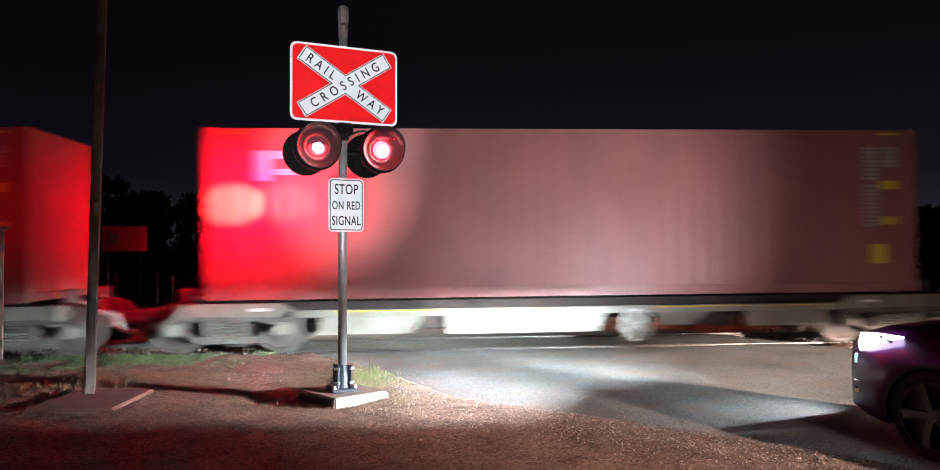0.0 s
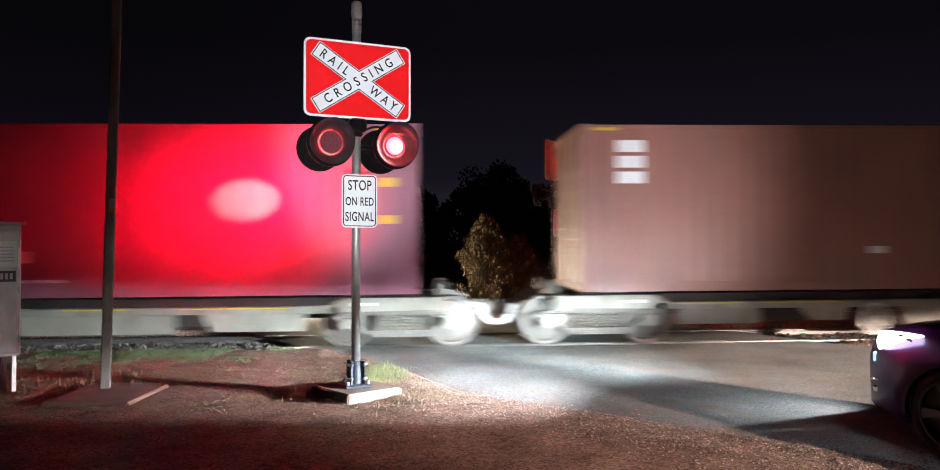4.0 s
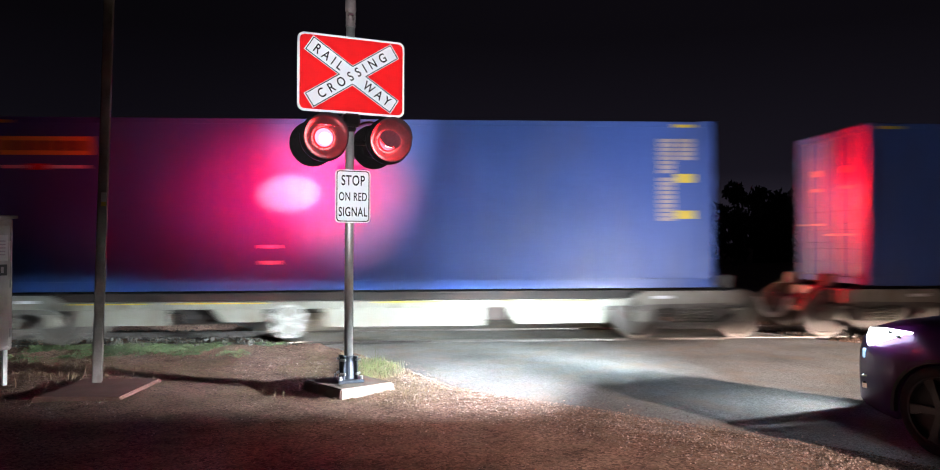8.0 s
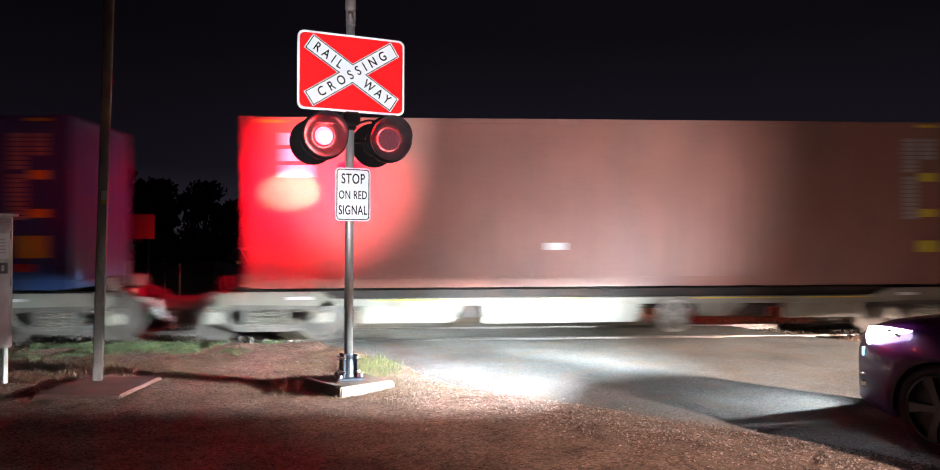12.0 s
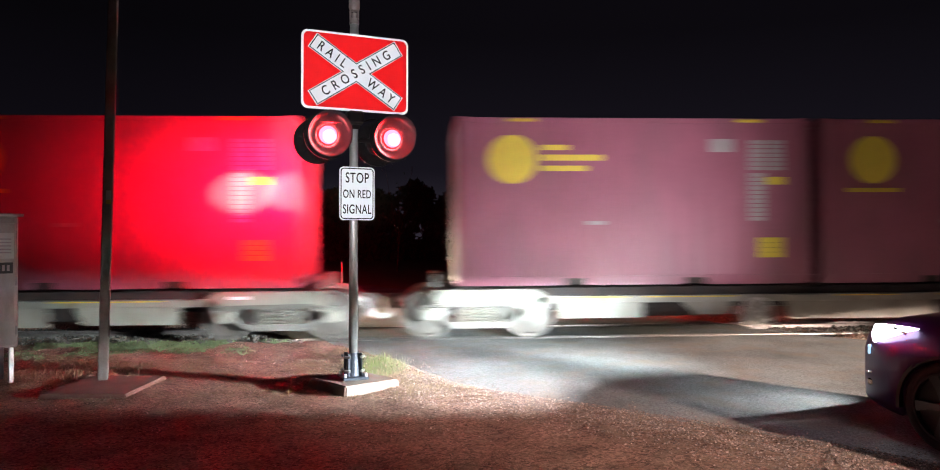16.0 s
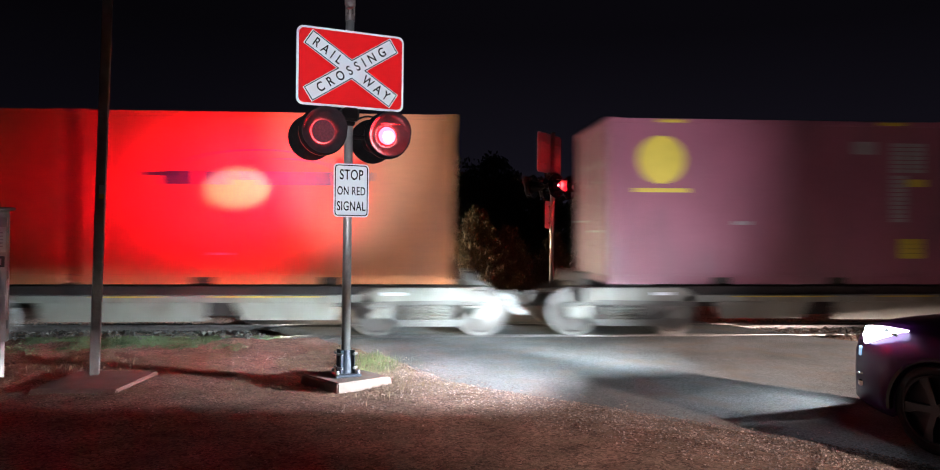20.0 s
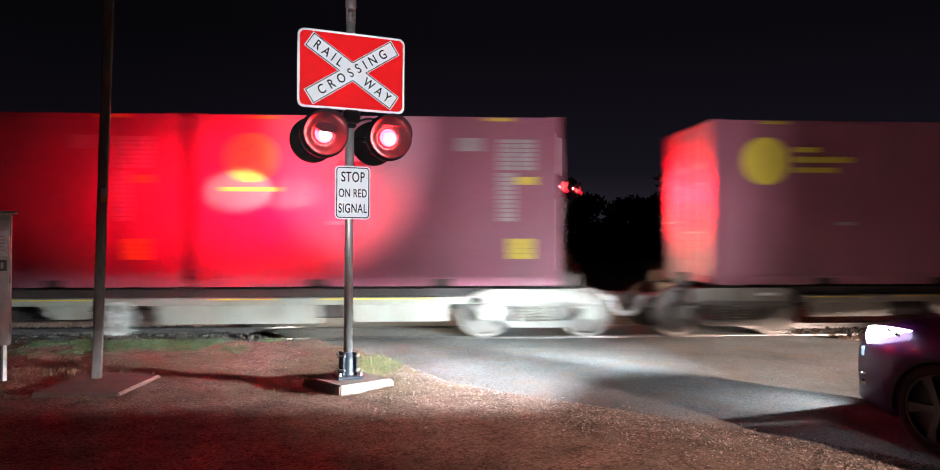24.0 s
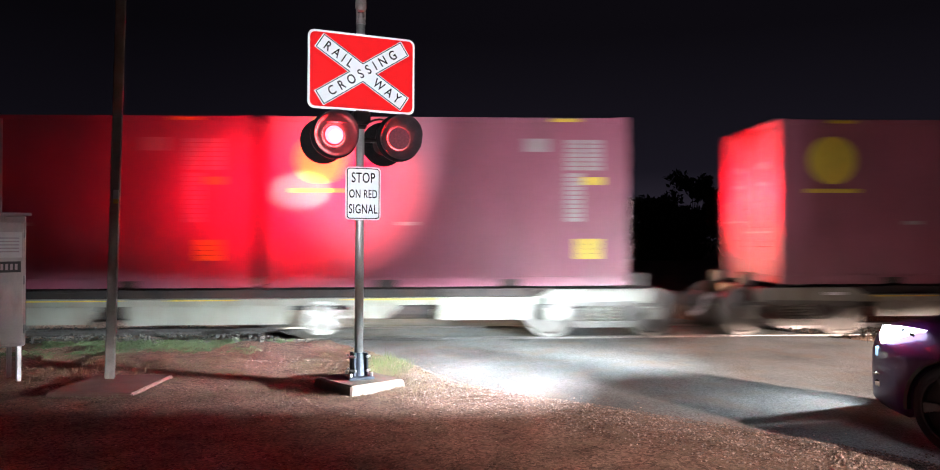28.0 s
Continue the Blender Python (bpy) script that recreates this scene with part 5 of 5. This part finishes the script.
def text_block(x, w, top, rows, pitch=0.075, h=0.060):
    return [(x, w, top - pitch * i, h) for i in range(rows)]


def dress(c, L, style):
    if style in ("circle_line", "circle_lines"):
        disc_mark(c, 0.93, 2.12, 0.41, M["yellow_label"], L)
        if style == "circle_line":
            marking(c, [(0.46, 0.95, 1.60, 0.07)], M["yellow_label"], L, "name_bar", "yellow bar of lettering")
        else:
            marking(c, [(1.42, 0.46, 2.32, 0.09), (1.42, 1.05, 2.15, 0.10), (1.42, 0.78, 1.97, 0.09)], M["yellow_label"], L, "name_bar", "yellow bars of lettering")
        marking(c, text_block(L - 1.05, 0.28, 2.42, 7) + text_block(L - 0.72, 0.27, 2.42, 7) + text_block(L - 1.05, 0.27, 1.86, 11), M["grey_label"], L, "code_print", "small pale rows of print")
        marking(c, [(L - 0.76, 0.34, 1.76, 0.13)], M["yellow_label"], L, "caution_label", "yellow label")
        marking(c, [(L - 0.90, 0.44, 0.62, 0.34)], M["yellow_label"], L, "height_label", "square yellow label")
        marking(c, [(L - 0.87, 0.38, z, 0.012) for z in (0.54, 0.62, 0.70)], M["dark_print"], L, "label_lines")
        marking(c, [(L - 1.75, 0.42, 2.36, 0.22)], M["grey_label"], L, "owner_mark", "faded pale mark")
        marking(c, [(2.2, 0.3, 1.05, 0.06)], M["grey_label"], L, "scuff_label")
        marking(c, [(0.85, 0.5, CH - 0.06, 0.05), (L - 1.3, 0.5, CH - 0.06, 0.05)], M["yellow"], L, "rail_stripe", "yellow stripe on the top rail")
    elif style == "emblem":
        bm = bmesh.new()
        for i, (x, z, w, h) in enumerate(((0.62, 2.28, 0.36, 0.12), (0.98, 2.30, 0.62, 0.26), (1.30, 2.22, 0.46, 0.16), (0.80, 2.20, 0.40, 0.14), (1.12, 2.16, 0.34, 0.12), (1.0, 2.40, 0.24, 0.12))):
            add_prism(bm, [(x - L / 2 + 0.5 * w * math.cos(a) * (1 + 0.15 * math.sin(3 * a + i)), z + 0.5 * h * math.sin(a)) for a in np.linspace(0, 6.02, 14)], 0.006, pose(0, -1.2265 - 0.0006 * i, 0))
        part("emblem", bm, M["white_label"], c, "white winged emblem")
        marking(c, [(1.52, 1.48, 2.36, 0.14)], M["white_label"], L, "name_bar", "white bar of lettering")
        bm = bmesh.new()
        add_prism(bm, [(x - L / 2, z) for x, z in ((4.30, 2.62), (4.95, 2.66), (4.92, 2.40), (4.72, 2.08), (4.50, 2.22), (4.42, 2.40))], 0.006, pose(0, -1.2265, 0))
        part("corner_emblem", bm, M["white_label"], c, "pale corner emblem")
        marking(c, text_block(L - 1.10, 0.25, 1.80, 9), M["grey_label"], L, "code_print", "small pale rows of print")
        marking(c, text_block(L - 0.80, 0.26, 2.40, 5), M["grey_label"], L, "code_print")
        marking(c, [(L - 0.85, 0.28, 1.72, 0.11)], M["yellow_label"], L, "caution_label", "yellow label")
        marking(c, [(L - 0.92, 0.40, 0.60, 0.32)], M["yellow_label"], L, "height_label", "square yellow label")
        marking(c, [(0.25, 0.28, 0.52, 0.10), (2.0, 0.4, 1.7, 0.1)], M["white_label"], L, "scuff_label")
        marking(c, [(0.85, 0.4, CH - 0.06, 0.045), (L - 1.2, 0.35, CH - 0.06, 0.045)], M["yellow"], L, "rail_stripe", "yellow stripe on the top rail")
    elif style == "teal":
        arc_mark(c, 2.92, 1.84, 1.35, 22, 158, M["teal_label"], L, 0.10, 0.28)
        arc_mark(c, 3.37, 1.80, 0.9, 10, 110, M["teal_label"], L, 0.10, 0.30)
        marking(c, [(1.02, 0.5, 1.80, 0.06), (1.32, 0.55, 1.74, 0.22), (1.93, 0.48, 1.74, 0.22), (2.49, 0.36, 1.78, 0.14), (2.91, 0.55, 1.74, 0.22), (3.53, 0.62, 1.74, 0.22), (4.19, 0.5, 1.78, 0.14)], M["teal_label"], L, "name_block", "teal blocks of lettering")
        marking(c, [(2.1, 0.35, 0.50, 0.04)], M["white_label"], L, "scuff_label")
    else:
        marking(c, text_block(L - 0.95, 0.26, 2.50, 8) + text_block(L - 0.62, 0.26, 2.50, 5) + text_block(L - 0.95, 0.26, 1.84, 10), M["grey_label"], L, "code_print", "small pale rows of print")
        marking(c, [(L - 0.66, 0.32, 1.86, 0.15), (L - 0.66, 0.32, 1.24, 0.14)], M["yellow_label"], L, "caution_label", "yellow labels")
        marking(c, [(L - 0.70, 0.38, CH - 0.09, 0.05), (0.2, 0.45, CH - 0.09, 0.05)], M["yellow"], L, "rail_stripe", "yellow stripe on the top rail")
        if style in ("column", "column_short"):
            k = 6 if style == "column" else 3
            marking(c, [(0.62, 0.46, 2.46 - 0.265 * i, 0.20) for i in range(k)], M["white_label"], L, "name_column", "white column of block lettering")
            marking(c, [(0.74, 0.22, 2.46 - 0.265 * i, 0.05) for i in range(k)], M["paint_brown"], L, "letter_gaps") if k == 6 else None
            marking(c, [(5.0, 0.30, 0.68, 0.12)], M["white_label"], L, "scuff_label")
            marking(c, [(L - 0.70, 0.40, 0.66, 0.20)], M["yellow_label"], L, "height_label", "square yellow label")
        elif style == "corner_mark":
            marking(c, [(0.78, 0.30, 2.20, 0.50), (1.12, 0.42, 2.38, 0.13), (1.12, 0.55, 2.10, 0.10)], M["white_label"], L, "name_block", "white blocks of lettering")
            marking(c, [(L - 0.85, 0.30, 0.66, 0.34)], M["yellow_label"], L, "height_label", "square yellow label")
        elif style == "circle_long":
            disc_mark(c, 1.12, 2.12, 0.40, M["yellow_label"], L)
            marking(c, [(1.58, 0.5, 2.32, 0.09), (1.58, 1.15, 2.14, 0.10), (1.58, 0.8, 1.96, 0.09)], M["yellow_label"], L, "name_bar", "yellow bars of lettering")
            marking(c, [(5.5, 0.46, 0.66, 0.19), (5.6, 0.9, 0.27, 0.05)], M["white_label"], L, "scuff_label", "white label")
        elif style == "yellow_box":
            marking(c, [(0.42, 1.50, 2.36, 0.30)], M["yellow_label"], L, "name_panel", "yellow name panel")
            bm = bmesh.new()
            for i in range(6):
                add_box(bm, (-L / 2 + 0.62 + 0.22 * i, -1.2305, 2.36), (0.14, 0.004, 0.16))
            part("panel_print", bm, M["dark_print"], c)
            marking(c, [(0.45, 0.5, 2.02, 0.055), (1.20, 0.65, 2.02, 0.055)], M["white_label"], L, "underline")
            marking(c, [(0.88, 0.36, 2.02, 0.10)], M["red_label"], L, "red_dash")
            marking(c, [(4.6, 0.28, 0.72, 0.05), (4.6, 0.28, 0.46, 0.06)], M["white_label"], L, "scuff_label")
        elif style in ("swoosh", "swoosh_panel"):
            x0 = 4.45 if style == "swoosh" else 3.75
            w = (0.50, 0.66, 0.56, 0.56, 0.56, 0.68) if style == "swoosh" else (0.66, 0.86, 0.70, 0.74, 0.74, 0.9)
            x = x0
            r = []
            for i, q in enumerate(w):
                r.append((x, q * 0.92, 1.58, 0.46 if style == "swoosh" else 0.56))
                x += q * (1.03 if i != 2 else 1.10)
            marking(c, r, M["white_label"], L, "name_block", "big white block lettering")
            for i, (a, q, z, h) in enumerate(r):
                bm = bmesh.new()
                if i % 2 == 0:
                    add_box(bm, (-L / 2 + a + q * 0.55, -1.2305, z), (q * 0.42, 0.004, h * 0.26))
                else:
                    add_box(bm, (-L / 2 + a + q * 0.5, -1.2305, z - h * 0.3), (q * 0.2, 0.004, h * 0.4))
                part("letter_counter", bm, M["paint_blue"], c)
            mid = (x0 + x) / 2
            arc_mark(c, mid + 0.1, 1.62, 1.25, 62, 168, M["white_label"], L, 0.24)
            arc_mark(c, mid + 0.1, 1.56, 1.25, 242, 342, M["white_label"], L, 0.24)
            marking(c, [(mid - 0.05, 0.42, 0.92, 0.18)], M["white_label"], L, "small_block")
            if style == "swoosh":
                marking(c, [(8.4, 2.45, 1.06, 0.17), (8.55, 2.3, 0.72, 0.16)], M["white_label"], L, "slogan", "two white lines of lettering")
            else:
                marking(c, [(0.22, 2.85, 2.42, 0.15), (0.25, 1.5, 2.13, 0.18)], M["white_label"], L, "slogan", "two white lines of lettering")
                marking(c, [(0.20, 1.5, 1.62, 0.68)], M["sky_label"], L, "blue_panel", "bright blue panel")
            marking(c, [(L - 0.85, 0.50, 0.70, 0.36)], M["yellow_label"], L, "height_label", "square yellow label")
            marking(c, [(L - 0.95, 0.38, 0.36, 0.13)], M["red_label"], L, "red_dash")
        elif style == "plain":
            marking(c, [(5.9, 0.28, 0.92, 0.12)], M["white_label"], L, "scuff_label")


WORDS = {"circle_line": "round yellow emblem over a yellow bar", "circle_lines": "round yellow emblem and yellow bars", "emblem": "white winged emblem", "teal": "teal lettering and swoosh", "column": "white column of lettering", "column_short": "short white column of lettering", "corner_mark": "white blocks of lettering", "circle_long": "round yellow emblem", "yellow_box": "yellow name panel", "swoosh": "big white lettering and swoosh", "swoosh_panel": "white lettering and a bright blue panel", "plain": "hardly any markings"}
KINDS = {}


def load(paint, feet, style):
    key = (paint, feet, style)
    if key not in KINDS:
        size = "short" if feet == 20 else "long"
        c, L = container(paint, feet, "%s %s container, %s" % (size, PAINT[paint][1], WORDS[style]))
        dress(c, L, style)
        KINDS[key] = c
        return c
    return copy_thing(KINDS[key], Matrix())


# ---- wagons ----
WAGON_PITCH = 14.937
DECK = 0.92


def wagon_model():
    w = thing("container_wagon", Matrix(), "cream-painted flat container wagon with two bogies, rust-stained", "wagon", "wagons of the train")
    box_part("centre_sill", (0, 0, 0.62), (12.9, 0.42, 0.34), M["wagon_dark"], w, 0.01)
    for s in (-1, 1):
        bm = bmesh.new()
        add_box(bm, (0, s * 1.20, 0.675), (9.7, 0.07, 0.11), 0.006)
        add_box(bm, (0, s * 1.12, 0.736), (9.7, 0.22, 0.010))
        part("side_sill", bm, M["wagon"], w, "cream side sill")
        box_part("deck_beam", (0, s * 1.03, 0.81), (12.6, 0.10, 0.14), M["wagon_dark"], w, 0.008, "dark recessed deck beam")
        for e in (-1, 1):
            bm = bmesh.new()
            add_prism(bm, [(e * 4.62, 0.735), (e * 4.86, 0.862), (e * 6.55, 0.862), (e * 6.55, 0.66), (e * 4.62, 0.63)], 0.06, pose(0, s * 1.205, 0))
            part("end_sill", bm, M["wagon"], w, "raised cream sill over the bogie")
        for x, q in ((-3.9, 1.2), (-2.2, 1.6), (0.9, 1.1), (3.1, 1.8)):
            box_part("sill_stripe", (x, s * 1.238, 0.716), (q, 0.006, 0.020), M["yellow"], w, label="thin worn yellow stripe")
        for a, b, lo, hi, cut in ((-4.45, -3.0, 0.36, 0.63, 0.0), (-2.35, -1.45, 0.40, 0.63, 0.25), (-0.55, 2.15, 0.31, 0.63, 0.12), (2.55, 4.25, 0.33, 0.63, 0.18)):
            bm = bmesh.new()
            add_prism(bm, [(a, hi), (b, hi), (b - cut * 0.2, lo), (a + cut, lo)], 0.03, pose(0, s * 1.16, 0))
            part("side_panel", bm, M["wagon"], w, "cream skirt panel streaked with rust")
        # hand-brake wheel with six spokes
        bm = bmesh.new()
        add_ring(bm, pose(-1.05, s * 1.27, 0.42), 0.275, 0.245, 0.045, 32)
        add_cyl(bm, (-1.05, s * 1.12, 0.42), (-1.05, s * 1.29, 0.42), 0.055, None, 14)
        bw = part("brake_wheel", bm, M["label"], w, "white spoked hand-brake wheel")
        for i in range(6):
            a = radians(30 + 60 * i)
            bar_part("spoke", (-1.05 + 0.05 * math.cos(a), s * 1.27, 0.42 + 0.05 * math.sin(a)), (-1.05 + 0.26 * math.cos(a), s * 1.27, 0.42 + 0.26 * math.sin(a)), 0.02, M["label"], bw, seg=6)
        bm = bmesh.new()
        add_cyl(bm, (-1.05, s * 1.19, 0.42), (-1.05, s * 1.20, 0.42), 0.24, None, 28)
        part("brake_gear_plate", bm, M["wagon"], w)
        bm = bmesh.new()
        add_cyl(bm, (-2.9, s * 0.75, 0.50), (-2.0, s * 0.75, 0.50), 0.16, None, 16)
        part("air_reservoir", bm, M["wagon_dark"], w)
        box_part("brake_cylinder", (2.35, s * 0.85, 0.52), (0.5, 0.35, 0.28), M["wagon_dark"], w, 0.03)
        for x in (-5.2, 5.2):
            box_part("side_label", (x, s * 1.238, 0.76), (0.32, 0.005, 0.05), M["white_label"], w)
        for x in (-6.0, -0.15, 0.15, 6.0):
            box_part("container_stop", (x, s * 1.12, 0.895), (0.16, 0.16, 0.045), M["wagon_dark"], w, 0.01)
        for e in (-1, 1):
            box_part("end_step", (e * 6.52, s * 1.08, 0.55), (0.28, 0.30, 0.03), M["wagon"], w, 0.005)
            for x in (6.40, 6.64):
                bar_part("step_hanger", (e * x, s * 1.2, 0.55), (e * x, s * 1.2, 0.80), 0.014, M["wagon"], w, seg=6)
            bm = bmesh.new()
            add_box(bm, (e * 6.50, s * 0.62, 0.99), (0.20, 0.28, 0.24), 0.03)
            part("end_stanchion", bm, M["bogie"], w)
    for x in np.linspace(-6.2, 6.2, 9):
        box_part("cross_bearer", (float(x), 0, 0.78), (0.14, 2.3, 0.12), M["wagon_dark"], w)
    for e in (-1, 1):
        bm = bmesh.new()
        add_box(bm, (e * 6.45, 0, 0.74), (0.20, 2.44, 0.24), 0.012)
        part("headstock", bm, M["wagon"], w, "cream end beam")
        bm = bmesh.new()
        add_box(bm, (e * 6.80, 0, 0.60), (0.62, 0.18, 0.20), 0.03)
        add_box(bm, (e * 7.22, 0.05 * e, 0.60), (0.42, 0.26, 0.28), 0.06)
        part("coupler", bm, M["bogie"], w, "cast steel knuckle coupler")
        bm = bmesh.new()
        add_tube(bm, [(e * 6.62, -0.32, 0.72), (e * 7.0, -0.45, 0.70)] + [(e * (7.466 - 0.25 * math.cos(math.pi / 2 * t)), -0.55, 0.64 - 0.27 * math.sin(math.pi / 2 * t)) for t in np.linspace(0, 1, 9)], 0.045)
        part("brake_hose", bm, M["label"], w, "pale air-brake hose")
        # bogie
        bx = e * 5.78
        for s in (-1, 1):
            y = s * 1.03
            # open cast frame: top and bottom chords, columns, slanting arms down from the axle boxes
            bm = bmesh.new()
            side = pose(bx, y, 0)
            add_prism(bm, [(-1.10, 0.50), (-1.02, 0.59), (-0.45, 0.66), (0.45, 0.66), (1.02, 0.59), (1.10, 0.50), (0.80, 0.50), (0.45, 0.57), (-0.45, 0.57), (-0.80, 0.50)], 0.12, side)
            add_prism(bm, [(-0.52, 0.31), (0.52, 0.31), (0.46, 0.20), (-0.46, 0.20)], 0.121, side)
            for e2 in (-1, 1):
                add_prism(bm, [(e2 * 0.50, 0.31), (e2 * 0.46, 0.21), (e2 * 0.74, 0.36), (e2 * 0.98, 0.36), (e2 * 1.05, 0.50), (e2 * 0.76, 0.47)], 0.117, side)
                add_prism(bm, [(e2 * 0.27, 0.30), (e2 * 0.36, 0.30), (e2 * 0.36, 0.58), (e2 * 0.27, 0.58)], 0.114, side)
            fr = part("bogie_sideframe", bm, M["bogie"], w, "cast steel bogie side frame")
            for dx in (-0.20, 0.0, 0.20):
                bm = bmesh.new()
                rows = []
                for i in range(25):
                    r = 0.066 + 0.022 * math.cos(i * math.pi / 2)
                    rows.append([bm.verts.new((bx + dx + r * math.cos(a), y + r * math.sin(a), 0.26 + 0.0125 * i)) for a in np.linspace(0, 5.65, 10)])
                for p, q in zip(rows, rows[1:]):
                    for j in range(10):
                        bm.faces.new((p[j], p[(j + 1) % 10], q[(j + 1) % 10], q[j]))
                part("spring", bm, M["wagon"], fr)
            for dx in (-0.88, 0.88):
                bm = bmesh.new()
                add_cyl(bm, (bx + dx, y, 0.42), (bx + dx, y + s * 0.15, 0.42), 0.105, 0.095, 16)
                add_box(bm, (bx + dx, y, 0.44), (0.30, 0.16, 0.20), 0.02)
                part("axle_box", bm, M["wagon"], fr, "pale bearing cap")
        box_part("bolster", (bx, 0, 0.52), (0.42, 2.0, 0.20), M["bogie"], w, 0.02)
        for dx in (-0.88, 0.88):
            bm = bmesh.new()
            add_cyl(bm, (0, -1.05, 0), (0, 1.05, 0), 0.075, None, 12)
            for s in (-1, 1):
                prof = [(0.42, 0.735), (0.42, 0.86), (0.36, 0.86), (0.33, 0.83), (0.14, 0.80), (0.12, 0.86), (0.075, 0.86), (0.075, 0.74), (0.33, 0.76), (0.445, 0.735), (0.445, 0.715), (0.30, 0.715)]
                k = 32
                rows = []
                for i in range(k):
                    a = 2 * math.pi * i / k
                    rows.append([bm.verts.new((r * math.cos(a), s * q, r * math.sin(a))) for r, q in ((0.42, 0.865), (0.445, 0.74), (0.445, 0.71), (0.38, 0.70), (0.12, 0.72), (0.10, 0.86), (0.34, 0.82), (0.37, 0.865))])
                for i in range(k):
                    p, q = rows[i], rows[(i + 1) % k]
                    for j in range(8):
                        bm.faces.new((p[j], p[(j + 1) % 8], q[(j + 1) % 8], q[j]))
            ws = part("wheelset", bm, M["wheel"], w, "steel wheels on their axle", False, at=pose(bx + dx, 0, 0.438))
    return w


# ---- the train: its order and places ----
S0, SPEED, GAIN, SPAN = -18.419, 9.5987, 0.0262167, 12.378


def train_x(k, t):
    """Middle of the k-th load at t seconds."""
    return S0 + SPAN / 2 + WAGON_PITCH * k - SPEED * t - GAIN * t * t


TRAIN = [
    [("red", 40, "plain")], [("red", 40, "corner_mark")], [("brown", 40, "column")], [("mauve", 40, "circle_long")], [("brown", 40, "column_short")],
    [("tan", 40, "plain")], [("blue", 40, "yellow_box")], [("blue", 40, "swoosh")], [("navy", 40, "swoosh_panel")], [("brown", 40, "column_short")],
    [("maroon", 20, "circle_line"), ("navy", 20, "emblem")], [("maroon", 20, "circle_line")] * 2, [("maroon", 20, "circle_lines"), ("maroon", 20, "circle_line")],
    [("steel", 20, "emblem")] * 2, [("orange", 20, "teal")] * 2, [("maroon", 20, "circle_line")] * 2, [("maroon", 20, "circle_line")] * 2,
    [("maroon", 20, "circle_line")] * 2, [("maroon", 20, "circle_lines"), ("steel", 20, "emblem")], [("steel", 20, "emblem")] * 2,
    [("maroon", 20, "circle_line")] * 2, [("maroon", 20, "circle_line")] * 2,
]
TURNED = (1, 2, 9, 15, 19, 20)
MOVERS, WHEELS = [], []
_w0 = wagon_model()
for _k, _cargo in enumerate(TRAIN):
    _wg = _w0 if _k == 0 else copy_thing(_w0, Matrix())
    MOVERS.append((_wg, _k, 0.0, 0.0, 180.0 if _k in TURNED else 0.0))
    WHEELS += [(c, _k) for c in _wg.children if c.name.startswith("wheelset")]
    for _i, _spec in enumerate(_cargo):
        _dx = (0.0 if len(_cargo) == 1 else (-3.13, 3.13)[_i]) + (0.12 if _k == 19 else 0.0)
        MOVERS.append((load(*_spec), _k, _dx, DECK - 0.002, 0.0))


def motions():
    """The train rolls past to the left, its wheels turn, and the added lamp shutters stand in for the flashing."""
    for ob, k, dx, z, turn in MOVERS:
        walk(ob, [(float(t), TILT @ pose(train_x(k, t) + dx, TRACK_Y, z, 0, 0, turn)) for t in range(29)])
    for ob, k in WHEELS:
        rest = ob.matrix_basis.copy()
        x0 = rest.translation.x * (-1 if k in TURNED else 1)
        sign = 1 if k in TURNED else -1
        ts = [i * 0.05 for i in range(561) if abs(train_x(k, i * 0.05) + x0) < 10.5]
        if not ts:
            continue
        rows = []
        if ts[0] > 0.01:
            rows.append((0.0, rest @ pose(0, 0, 0, 0, sign * math.degrees((train_x(k, ts[0])) / 0.42))))
        rows += [(t, rest @ pose(0, 0, 0, 0, sign * math.degrees(train_x(k, t) / 0.42))) for t in ts]
        if ts[-1] < 27.99:
            rows.append((28.0, rows[-1][1]))
        walk(ob, rows)
    for flap, rest, slot in FLAPS:
        on, off = ((0.06, 0.86), (0.80, 1.56))[slot]
        shut, wide = rest, rest @ pose(0, 0, 0, -84)
        rows = [(0.0, shut if slot == 0 else wide)]
        for c in range(-1, 20):
            t0 = 1.44 * c
            for t, m in ((t0 + on - 0.03, shut), (t0 + on + 0.06, wide), (t0 + off, wide), (t0 + off + 0.22, shut)):
                if 0.04 < t < 27.96:
                    rows.append((t, m))
        rows.append((28.0, rows[-1][1]))
        walk(flap, rows)


motions()
